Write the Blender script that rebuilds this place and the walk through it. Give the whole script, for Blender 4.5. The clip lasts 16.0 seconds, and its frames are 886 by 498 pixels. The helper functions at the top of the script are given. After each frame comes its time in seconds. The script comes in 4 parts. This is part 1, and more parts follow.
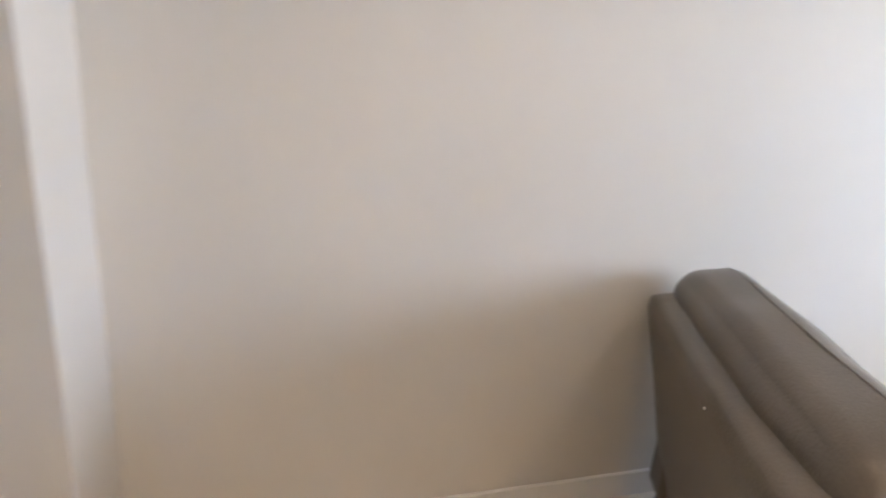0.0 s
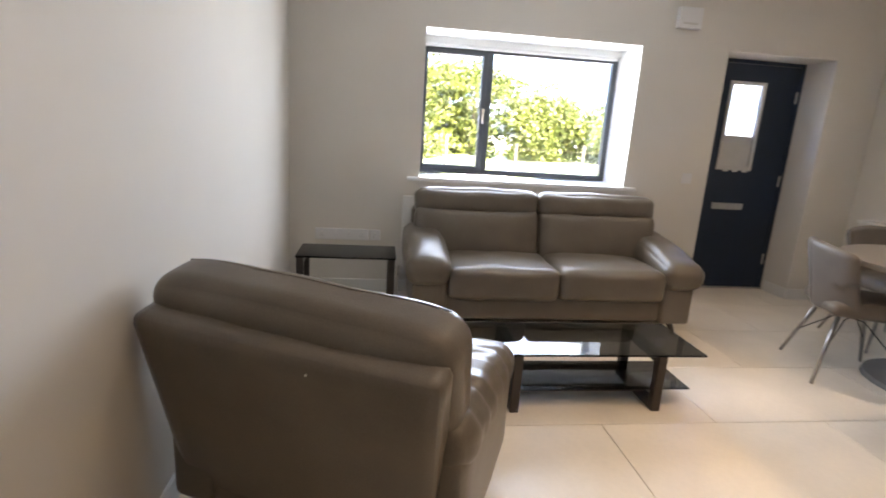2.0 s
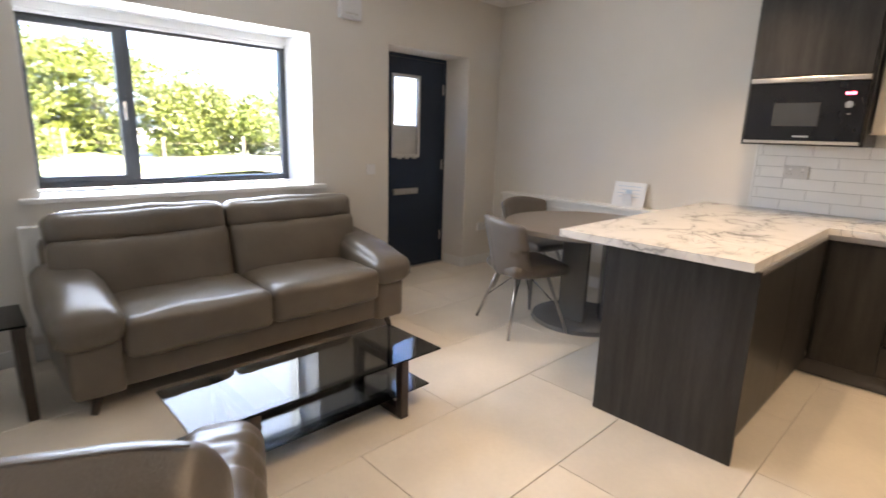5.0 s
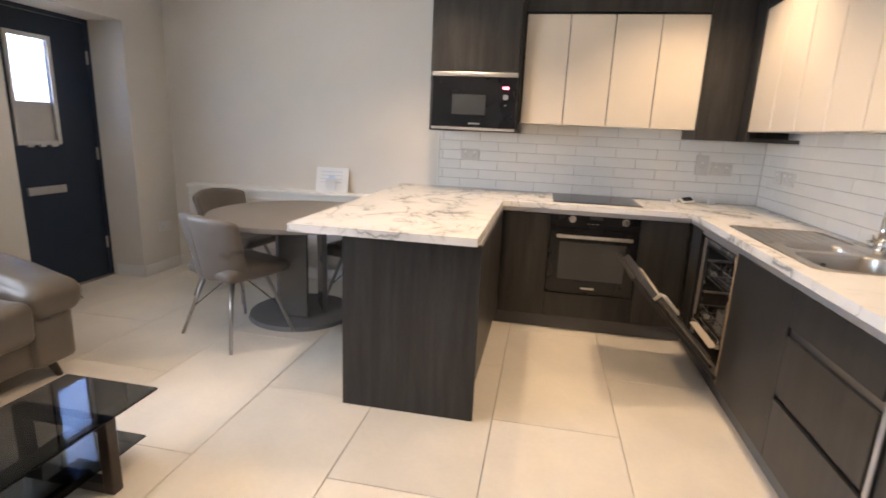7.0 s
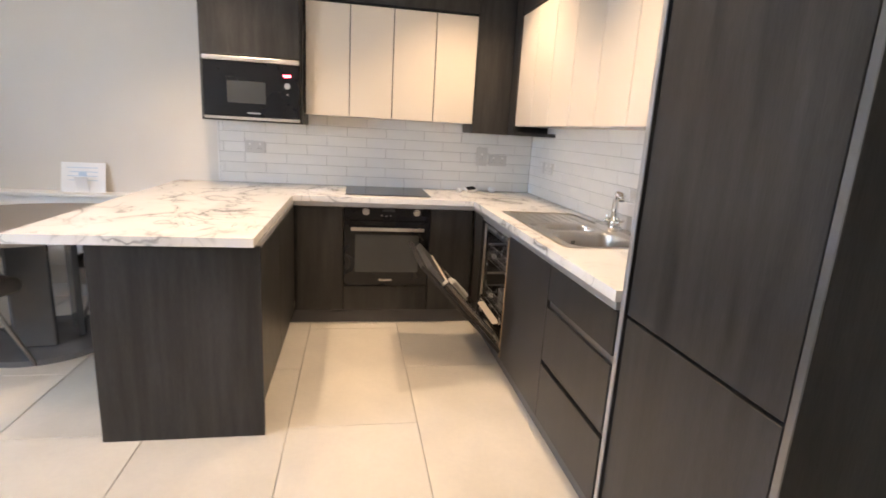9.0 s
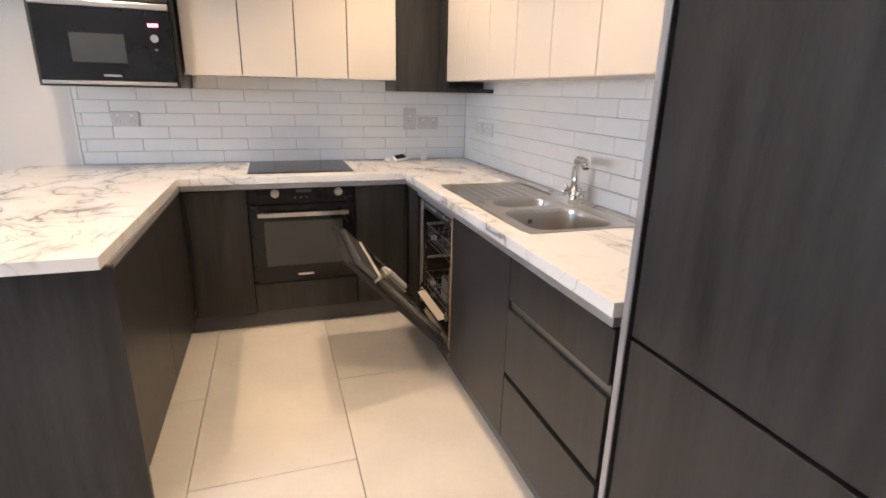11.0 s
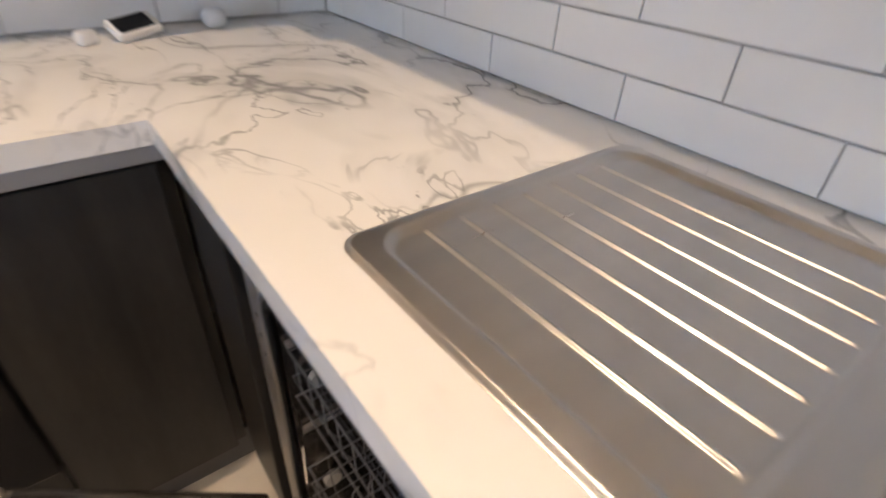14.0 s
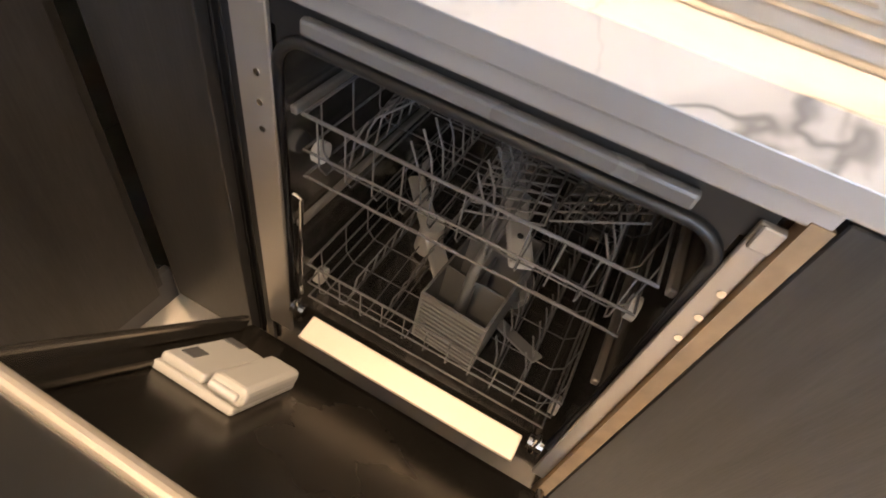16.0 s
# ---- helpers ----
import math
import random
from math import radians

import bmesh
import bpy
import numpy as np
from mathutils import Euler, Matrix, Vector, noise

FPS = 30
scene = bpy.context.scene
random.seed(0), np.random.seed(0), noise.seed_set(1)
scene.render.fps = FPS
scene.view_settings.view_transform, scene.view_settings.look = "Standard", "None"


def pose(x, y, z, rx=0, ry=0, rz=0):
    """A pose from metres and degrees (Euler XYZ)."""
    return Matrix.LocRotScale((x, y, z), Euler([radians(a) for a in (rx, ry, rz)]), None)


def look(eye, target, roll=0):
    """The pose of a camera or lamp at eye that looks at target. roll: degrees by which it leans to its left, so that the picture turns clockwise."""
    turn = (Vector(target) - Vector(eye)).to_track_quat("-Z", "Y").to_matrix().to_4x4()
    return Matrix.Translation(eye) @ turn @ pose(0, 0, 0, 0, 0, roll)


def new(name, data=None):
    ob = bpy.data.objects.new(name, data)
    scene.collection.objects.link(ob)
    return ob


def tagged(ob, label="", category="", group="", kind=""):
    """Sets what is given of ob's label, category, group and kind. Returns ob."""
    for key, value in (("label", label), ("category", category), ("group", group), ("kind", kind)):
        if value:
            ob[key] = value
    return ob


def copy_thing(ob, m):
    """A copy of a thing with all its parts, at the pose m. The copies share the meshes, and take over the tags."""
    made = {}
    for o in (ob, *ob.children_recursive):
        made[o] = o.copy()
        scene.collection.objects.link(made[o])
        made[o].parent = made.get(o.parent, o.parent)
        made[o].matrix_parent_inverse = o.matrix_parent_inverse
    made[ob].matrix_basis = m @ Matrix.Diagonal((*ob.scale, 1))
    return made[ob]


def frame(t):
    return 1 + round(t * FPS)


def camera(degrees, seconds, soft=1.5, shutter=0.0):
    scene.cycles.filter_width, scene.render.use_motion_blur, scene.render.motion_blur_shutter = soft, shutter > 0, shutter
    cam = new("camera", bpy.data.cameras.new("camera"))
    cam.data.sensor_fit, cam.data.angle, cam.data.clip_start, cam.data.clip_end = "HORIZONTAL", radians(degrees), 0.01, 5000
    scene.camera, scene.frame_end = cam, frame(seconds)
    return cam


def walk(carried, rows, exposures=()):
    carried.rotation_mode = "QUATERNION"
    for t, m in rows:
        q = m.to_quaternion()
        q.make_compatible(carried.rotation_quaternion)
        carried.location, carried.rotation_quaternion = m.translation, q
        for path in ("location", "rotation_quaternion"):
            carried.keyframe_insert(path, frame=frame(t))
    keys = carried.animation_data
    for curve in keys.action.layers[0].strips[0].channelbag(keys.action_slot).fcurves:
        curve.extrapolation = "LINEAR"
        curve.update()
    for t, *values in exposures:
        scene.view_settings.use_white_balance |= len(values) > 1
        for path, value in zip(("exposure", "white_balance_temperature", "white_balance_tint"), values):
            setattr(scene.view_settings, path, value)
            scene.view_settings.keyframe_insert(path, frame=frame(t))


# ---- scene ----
EXPO = 4.97
TONE = [(0.0, 0.35, 7000), (0.5, 0.25, 7000), (1.0, 0.1, 7100), (2.0, -0.15, 7550), (3.0, -0.2, 7650), (5.5, -0.25, 7500), (7.0, -0.1, 7350), (9.5, 0.1, 7150), (12.0, -0.1, 6700), (13.0, 0.05, 6700), (13.5, -0.05, 6600), (14.0, -0.35, 6600), (14.5, -0.6, 6600), (15.0, -0.8, 6200), (15.5, -0.35, 6200), (16.0, 0.5, 7500)]
LAMPS = [(-0.75, -0.95, 2.45), (-0.95, -2.3, 2.5), (-2.3, -1.0, 2.3), (-2.4, -2.6, 1.6), (-3.9, -1.2, 0.55), (-3.9, -3.2, 0.18), (-1.6, -3.9, 0.5)]
cam = camera(81.9, 16.0, 1.7, 0.4)
PATH = [
    (0, (-1.188, -3.594, 1.295), (-1.756, -5.433, 0.754), 5.0),
    (0.5, (-1.078, -3.948, 1.286), (-2.42, -5.331, 0.752), 6.6),
    (1, (-0.899, -4.092, 1.285), (-2.702, -4.789, 0.769), 6.0),
    (1.5, (-0.849, -4.156, 1.311), (-2.786, -4.257, 0.825), 5.0),
    (2, (-0.847, -4.187, 1.334), (-2.776, -3.927, 0.878), 3.6),
    (2.5, (-0.785, -4.275, 1.347), (-2.686, -3.836, 0.907), 2.7),
    (3, (-0.746, -4.305, 1.352), (-2.631, -3.784, 0.932), 2.2),
    (5.5, (-1.465, -4.174, 1.378), (-2.604, -2.595, 0.922), 1.9),
    (6, (-1.59, -4.144, 1.364), (-2.424, -2.386, 0.901), 2.2),
    (6.5, (-1.629, -4.11, 1.367), (-2.181, -2.244, 0.903), 2.5),
    (7, (-1.584, -4.143, 1.372), (-1.945, -2.23, 0.914), 2.5),
    (7.5, (-1.519, -4.159, 1.358), (-1.692, -2.22, 0.901), 2.4),
    (8, (-1.451, -4.172, 1.364), (-1.457, -2.223, 0.915), 2.5),
    (8.5, (-1.435, -4.152, 1.375), (-1.256, -2.21, 0.929), 3.0),
    (9, (-1.449, -4.072, 1.374), (-1.1, -2.155, 0.924), 3.3),
    (9.5, (-1.47, -4.012, 1.351), (-0.965, -2.14, 0.862), 3.9),
    (12, (-1.088, -2.933, 1.385), (-0.478, -1.124, 0.786), 1.0),
    (12.5, (-0.936, -2.54, 1.373), (-0.391, -0.71, 0.777), -0.1),
    (13, (-0.911, -2.189, 1.318), (-0.303, -0.424, 0.599), -0.8),
    (13.5, (-0.835, -1.794, 1.262), (-0.029, -0.203, 0.357), 0.1),
    (14, (-0.724, -1.44, 1.197), (0.317, -0.165, 0.06), 3.3),
    (14.5, (-0.666, -1.226, 1.124), (0.622, -0.33, -0.116), 7.7),
    (15, (-0.712, -1.201, 1.117), (0.597, -0.567, -0.256), 10.3),
    (15.5, (-0.911, -1.232, 1.096), (0.376, -0.926, -0.404), 15.5),
    (16, (-0.977, -1.256, 1.04), (0.315, -0.88, -0.44), 15.1),
]
walk(cam, [(t, look(eye, target, roll)) for t, eye, target, roll in PATH],
     exposures=[(t, EXPO + e, k, 15) for t, e, k in TONE])

# ---- world, sun and lamps ----
world = bpy.data.worlds.new("world")
scene.world = world
world.use_nodes = True
wn = world.node_tree
sky = wn.nodes.new("ShaderNodeTexSky")
sky.sky_type = "NISHITA"
sky.sun_disc = False
sky.sun_elevation = radians(50)
sky.dust_density = 3.0
sky.sun_rotation = radians(60)
bg = wn.nodes["Background"]
tint = wn.nodes.new("ShaderNodeMix")
tint.data_type = "RGBA"
tint.blend_type = "MULTIPLY"
tint.inputs[0].default_value = 1.0
tint.inputs[7].default_value = (0.80, 1.04, 1.55, 1)
wn.links.new(sky.outputs[0], tint.inputs[6])
wn.links.new(tint.outputs[2], bg.inputs[0])
bg.inputs[1].default_value = 0.08

sun_data = bpy.data.lights.new("sun", "SUN")
sun_data.energy = 2.6
sun_data.angle = radians(0.6)
sun_data.color = (1.0, 0.94, 0.84)
sun = new("sun", sun_data)
sun.matrix_world = look((8, 4.6, 11), (0, 0, 0))

# skylight entering through the window opening
glow = bpy.data.lights.new("window_daylight", "AREA")
glow.shape = "RECTANGLE"
glow.size, glow.size_y = 1.6, 0.98
glow.energy = 2.75
glow.color = (0.68, 0.83, 1.0)
daylight = new("window_daylight", glow)
daylight.matrix_world = look((-5.18, -3.008, 1.5), (-1.0, -3.008, 1.5))

WARM = (1.0, 0.77, 0.53)
for lx, ly, power in LAMPS:
    ld = bpy.data.lights.new("downlight_lamp", "SPOT")
    ld.energy = power
    ld.color = WARM
    ld.spot_size = radians(112)
    ld.spot_blend = 0.7
    ld.shadow_soft_size = 0.035
    lo = new("downlight_lamp", ld)
    lo.location = (lx, ly, 2.595)


# ---- materials ----
def mat(name, base, rough=0.5, metal=0.0, var=0.08, scale=6.0, bump=0.0, bump_scale=60.0, stretch=(1, 1, 1), spec=0.5, coat=0.0, fine=0.0, random_value=0.0):
    m = bpy.data.materials.new(name)
    m.use_nodes = True
    nt = m.node_tree
    b = nt.nodes["Principled BSDF"]
    b.inputs["Roughness"].default_value = rough
    b.inputs["Metallic"].default_value = metal
    b.inputs["Specular IOR Level"].default_value = spec
    b.inputs["Coat Weight"].default_value = coat
    b.inputs["Coat Roughness"].default_value = 0.08
    tc = nt.nodes.new("ShaderNodeTexCoord")
    mp = nt.nodes.new("ShaderNodeMapping")
    mp.inputs["Scale"].default_value = stretch
    nt.links.new(tc.outputs["Object"], mp.inputs[0])
    n = nt.nodes.new("ShaderNodeTexNoise")
    n.inputs["Scale"].default_value = scale
    n.inputs["Detail"].default_value = 6
    nt.links.new(mp.outputs[0], n.inputs["Vector"])
    n2 = nt.nodes.new("ShaderNodeTexNoise")
    n2.inputs["Scale"].default_value = bump_scale
    n2.inputs["Detail"].default_value = 4
    nt.links.new(mp.outputs[0], n2.inputs["Vector"])
    ramp = nt.nodes.new("ShaderNodeMapRange")
    ramp.inputs[1].default_value, ramp.inputs[2].default_value = 0.3, 0.7
    ramp.inputs[3].default_value, ramp.inputs[4].default_value = 1 - var, 1 + var
    nt.links.new(n.outputs["Fac"], ramp.inputs[0])
    r2 = nt.nodes.new("ShaderNodeMapRange")
    r2.inputs[1].default_value, r2.inputs[2].default_value = 0.3, 0.7
    r2.inputs[3].default_value, r2.inputs[4].default_value = 1 - fine, 1 + fine
    nt.links.new(n2.outputs["Fac"], r2.inputs[0])
    mul = nt.nodes.new("ShaderNodeMath")
    mul.operation = "MULTIPLY"
    nt.links.new(ramp.outputs[0], mul.inputs[0])
    nt.links.new(r2.outputs[0], mul.inputs[1])
    last = mul.outputs[0]
    if random_value:
        oi = nt.nodes.new("ShaderNodeObjectInfo")
        r3 = nt.nodes.new("ShaderNodeMapRange")
        r3.inputs[3].default_value, r3.inputs[4].default_value = 1 - random_value, 1 + random_value
        nt.links.new(oi.outputs["Random"], r3.inputs[0])
        mul2 = nt.nodes.new("ShaderNodeMath")
        mul2.operation = "MULTIPLY"
        nt.links.new(last, mul2.inputs[0])
        nt.links.new(r3.outputs[0], mul2.inputs[1])
        last = mul2.outputs[0]
    vm = nt.nodes.new("ShaderNodeVectorMath")
    vm.operation = "SCALE"
    vm.inputs[0].default_value = base
    nt.links.new(last, vm.inputs["Scale"])
    nt.links.new(vm.outputs[0], b.inputs["Base Color"])
    rr = nt.nodes.new("ShaderNodeMapRange")
    rr.inputs[3].default_value, rr.inputs[4].default_value = max(0.02, rough * 0.8), min(1, rough * 1.2)
    nt.links.new(n.outputs["Fac"], rr.inputs[0])
    nt.links.new(rr.outputs[0], b.inputs["Roughness"])
    if bump:
        bp = nt.nodes.new("ShaderNodeBump")
        bp.inputs["Strength"].default_value = bump
        bp.inputs["Distance"].default_value = 0.002
        nt.links.new(n2.outputs["Fac"], bp.inputs["Height"])
        nt.links.new(bp.outputs[0], b.inputs["Normal"])
    return m


def glass_mat(name, colour=(1, 1, 1), rough=0.0, ior=1.45):
    m = bpy.data.materials.new(name)
    m.use_nodes = True
    b = m.node_tree.nodes["Principled BSDF"]
    b.inputs["Base Color"].default_value = (*colour, 1)
    b.inputs["Transmission Weight"].default_value = 1.0
    b.inputs["Roughness"].default_value = rough
    b.inputs["IOR"].default_value = ior
    return m


def glow_mat(name, colour, strength):
    m = bpy.data.materials.new(name)
    m.use_nodes = True
    b = m.node_tree.nodes["Principled BSDF"]
    b.inputs["Base Color"].default_value = (*colour, 1)
    b.inputs["Emission Color"].default_value = (*colour, 1)
    b.inputs["Emission Strength"].default_value = strength
    return m


def marble_mat(name):
    m = bpy.data.materials.new(name)
    m.use_nodes = True
    nt = m.node_tree
    b = nt.nodes["Principled BSDF"]
    b.inputs["Roughness"].default_value = 0.22
    tc = nt.nodes.new("ShaderNodeTexCoord")

    def noise_node(scale, detail, vec, distort=0.0):
        n = nt.nodes.new("ShaderNodeTexNoise")
        n.inputs["Scale"].default_value = scale
        n.inputs["Detail"].default_value = detail
        n.inputs["Distortion"].default_value = distort
        nt.links.new(vec, n.inputs["Vector"])
        return n

    def vein(scale, width, seed, distort):
        mp = nt.nodes.new("ShaderNodeMapping")
        mp.inputs["Location"].default_value = (seed, seed * 0.7, 0)
        mp.inputs["Rotation"].default_value = (0, 0, 0.6)
        mp.inputs["Scale"].default_value = (1.0, 0.62, 1.0)
        nt.links.new(tc.outputs["Object"], mp.inputs[0])
        n = noise_node(scale, 4.5, mp.outputs[0], distort)
        s = nt.nodes.new("ShaderNodeMath")
        s.operation = "SUBTRACT"
        nt.links.new(n.outputs["Fac"], s.inputs[0])
        s.inputs[1].default_value = 0.5
        a = nt.nodes.new("ShaderNodeMath")
        a.operation = "ABSOLUTE"
        nt.links.new(s.outputs[0], a.inputs[0])
        r = nt.nodes.new("ShaderNodeMapRange")
        r.interpolation_type = "SMOOTHSTEP"
        r.inputs[1].default_value, r.inputs[2].default_value = 0.0, width
        r.inputs[3].default_value, r.inputs[4].default_value = 1.0, 0.0
        nt.links.new(a.outputs[0], r.inputs[0])
        return r.outputs[0]

    def times(a, b_):
        k = nt.nodes.new("ShaderNodeMath")
        k.operation = "MULTIPLY"
        nt.links.new(a, k.inputs[0])
        if isinstance(b_, float):
            k.inputs[1].default_value = b_
        else:
            nt.links.new(b_, k.inputs[1])
        return k.outputs[0]

    def gate(scale, lo, hi):
        n = noise_node(scale, 3, tc.outputs["Object"])
        r = nt.nodes.new("ShaderNodeMapRange")
        r.inputs[1].default_value, r.inputs[2].default_value = lo, hi
        nt.links.new(n.outputs["Fac"], r.inputs[0])
        return r.outputs[0]

    def mix(fac, a, colour):
        k = nt.nodes.new("ShaderNodeMix")
        k.data_type = "RGBA"
        nt.links.new(fac, k.inputs[0])
        if isinstance(a, tuple):
            k.inputs[6].default_value = a
        else:
            nt.links.new(a, k.inputs[6])
        k.inputs[7].default_value = colour
        return k.outputs[2]

    base = mix(times(gate(2.2, 0.45, 0.75), 0.4), (0.87, 0.85, 0.82, 1), (0.72, 0.70, 0.67, 1))
    g = gate(2.0, 0.42, 0.58)
    cloud = times(times(vein(3.1, 0.075, 3.1, 0.6), g), 0.42)
    base = mix(cloud, base, (0.45, 0.44, 0.42, 1))
    base = mix(times(times(vein(3.1, 0.011, 3.1, 0.6), g), 0.85), base, (0.22, 0.22, 0.22, 1))
    base = mix(times(times(vein(5.2, 0.012, 9.4, 0.9), gate(2.6, 0.46, 0.60)), 0.75), base, (0.25, 0.25, 0.245, 1))
    base = mix(times(times(vein(4.1, 0.06, 5.7, 0.8), gate(3.1, 0.48, 0.64)), 0.3), base, (0.45, 0.44, 0.42, 1))
    base = mix(times(times(vein(4.1, 0.010, 5.7, 0.8), gate(3.1, 0.48, 0.64)), 0.7), base, (0.20, 0.20, 0.20, 1))
    nt.links.new(base, b.inputs["Base Color"])
    return m


M_WALL = mat("warm_grey_emulsion", (0.69, 0.655, 0.605), 0.75, var=0.025, scale=2.0, bump=0.12, bump_scale=180)
M_CEIL = mat("white_ceiling_paint", (0.78, 0.77, 0.75), 0.85, var=0.02, bump=0.1, bump_scale=150)
M_WHITE = mat("white_satin_paint", (0.78, 0.77, 0.75), 0.4, var=0.03, scale=4, bump=0.05)
M_PLASTIC = mat("white_plastic", (0.72, 0.72, 0.73), 0.35, var=0.02)
M_FLOOR = mat("cream_porcelain", (0.74, 0.68, 0.595), 0.34, var=0.09, scale=2.2, bump=0.04, bump_scale=40, fine=0.02, random_value=0.03)
M_GROUT = mat("floor_grout", (0.36, 0.32, 0.27), 0.85, var=0.1, scale=20)
M_TILE = mat("white_glazed_tile", (0.80, 0.795, 0.775), 0.12, var=0.03, scale=5, bump=0.10, bump_scale=12, random_value=0.025)
M_TGROUT = mat("grey_tile_grout", (0.47, 0.46, 0.44), 0.85, var=0.08, scale=30)
M_WOOD = mat("dark_stained_oak_laminate", (0.033, 0.031, 0.0302), 0.38, var=0.34, scale=5, bump=0.14, bump_scale=60, stretch=(4.5, 4.5, 0.45), fine=0.14, spec=0.4)
M_CREAM = mat("cream_lacquer", (0.70, 0.62, 0.52), 0.22, var=0.015, scale=3, coat=0.3)
M_ALU2 = mat("satin_aluminium_edge", (0.46, 0.46, 0.47), 0.42, metal=0.6, var=0.05)
M_ALU = mat("dark_anodised_profile", (0.24, 0.24, 0.25), 0.32, metal=0.9, var=0.05)
M_PLINTH = mat("blue_grey_plinth", (0.10, 0.10, 0.11), 0.35, var=0.1)
M_STEEL = mat("brushed_stainless_steel", (0.58, 0.55, 0.52), 0.30, metal=1.0, var=0.06, scale=4, bump=0.05, bump_scale=220, stretch=(1, 6, 1))
M_CHROME = mat("polished_chrome", (0.78, 0.77, 0.75), 0.06, metal=1.0, var=0.02)
M_BLACKGLASS = mat("black_glass", (0.008, 0.008, 0.010), 0.07, var=0.05, spec=0.32)
M_GREYGLASS = mat("grey_oven_glass", (0.055, 0.058, 0.06), 0.10, var=0.15, scale=3, spec=0.4)
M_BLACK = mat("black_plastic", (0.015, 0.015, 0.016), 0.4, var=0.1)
M_LEATHER = mat("taupe_leather", (0.135, 0.113, 0.092), 0.33, var=0.12, scale=5, bump=0.35, bump_scale=160, fine=0.05)
M_PIPING = mat("darker_leather_piping", (0.112, 0.092, 0.072), 0.5, var=0.1)
M_LEGWOOD = mat("dark_espresso_wood", (0.028, 0.018, 0.014), 0.35, var=0.25, scale=8, stretch=(1, 1, 6))
M_SMOKE = glass_mat("smoked_glass", (0.12, 0.13, 0.14), 0.0, 1.24)
M_GLASS = glass_mat("clear_glass", (0.97, 0.98, 0.98))
M_FROST = glass_mat("frosted_glass", (0.95, 0.96, 0.97), 0.5)
M_FRAME = mat("anthracite_window_frame", (0.055, 0.060, 0.068), 0.45, var=0.06)
M_DOOR = mat("navy_blue_composite_door", (0.010, 0.022, 0.048), 0.5, var=0.12, scale=6, bump=0.15, bump_scale=50, stretch=(6, 6, 0.7))
M_TTOP = mat("grey_oak_table_top", (0.20, 0.175, 0.15), 0.4, var=0.15, scale=5, stretch=(1, 8, 1), bump=0.08)
M_TLEG = mat("grey_high_gloss_table_leg", (0.16, 0.165, 0.175), 0.2, var=0.06)
M_CHAIR = mat("grey_brown_faux_leather", (0.145, 0.125, 0.11), 0.45, var=0.1, scale=6, bump=0.25, bump_scale=170)
M_CHAIRLEG = mat("brushed_steel_leg", (0.42, 0.40, 0.38), 0.3, metal=1.0, var=0.05)
M_MARBLE = marble_mat("white_marble_laminate")
M_RED = glow_mat("red_display", (1.0, 0.03, 0.05), 3.0)
M_PAPER = mat("white_paper", (0.80, 0.82, 0.84), 0.7, var=0.02)
M_INK = mat("pale_blue_ink", (0.46, 0.60, 0.74), 0.7, var=0.1)
M_GREYPL = mat("pale_grey_plastic", (0.58, 0.57, 0.55), 0.4, var=0.05)
M_RACK = mat("grey_coated_wire", (0.15, 0.15, 0.155), 0.28, var=0.08)
M_RAWEDGE = mat("raw_board_edge", (0.36, 0.25, 0.15), 0.7, var=0.2, scale=30)
M_LIMESTONE = mat("pale_gravel", (0.55, 0.51, 0.44), 0.9, var=0.2, scale=3, bump=0.5, bump_scale=30, fine=0.2)
M_GRASS = mat("dry_grass", (0.16, 0.19, 0.06), 0.9, var=0.35, scale=1.5, fine=0.3)
M_LEAF = mat("hedge_leaf", (0.10, 0.12, 0.016), 0.55, var=0.4, scale=1.2, fine=0.3)
M_BARK = mat("bark", (0.09, 0.07, 0.05), 0.85, var=0.3, scale=8, bump=0.5)


# ---- mesh helpers ----
def to_mesh(name, bm, material, smooth=False):
    me = bpy.data.meshes.new(name)
    bm.normal_update()
    if smooth:
        for f in bm.faces:
            f.smooth = True
    bm.to_mesh(me)
    bm.free()
    me.materials.append(material)
    return me


def part(name, bm, material, parent, label="", smooth=False):
    ob = new(name, to_mesh(name, bm, material, smooth))
    ob.parent = parent
    if label:
        tagged(ob, label)
    return ob


def solid(name, bm, material, label, category="", kind="", smooth=False, group=""):
    ob = new(name, to_mesh(name, bm, material, smooth))
    return tagged(ob, label, category, group, kind)


def thing(name, label, category, m=None, group="", kind=""):
    ob = new(name)
    ob.empty_display_size = 0.1
    if m is not None:
        ob.matrix_basis = m
    return tagged(ob, label, category, group, kind)


def add_box(bm, x0, x1, y0, y1, z0, z1, bevel=0.0, seg=2, m=None):
    mm = Matrix.Translation(((x0 + x1) / 2, (y0 + y1) / 2, (z0 + z1) / 2)) @ Matrix.Diagonal((x1 - x0, y1 - y0, z1 - z0, 1))
    r = bmesh.ops.create_cube(bm, size=1, matrix=(m @ mm) if m is not None else mm)
    if bevel:
        es = list({e for v in r["verts"] for e in v.link_edges})
        bmesh.ops.bevel(bm, geom=es, offset=bevel, segments=seg, profile=0.5, affect="EDGES")
    return bm


def box(x0, x1, y0, y1, z0, z1, bevel=0.0, seg=2, m=None):
    return add_box(bmesh.new(), x0, x1, y0, y1, z0, z1, bevel, seg, m)


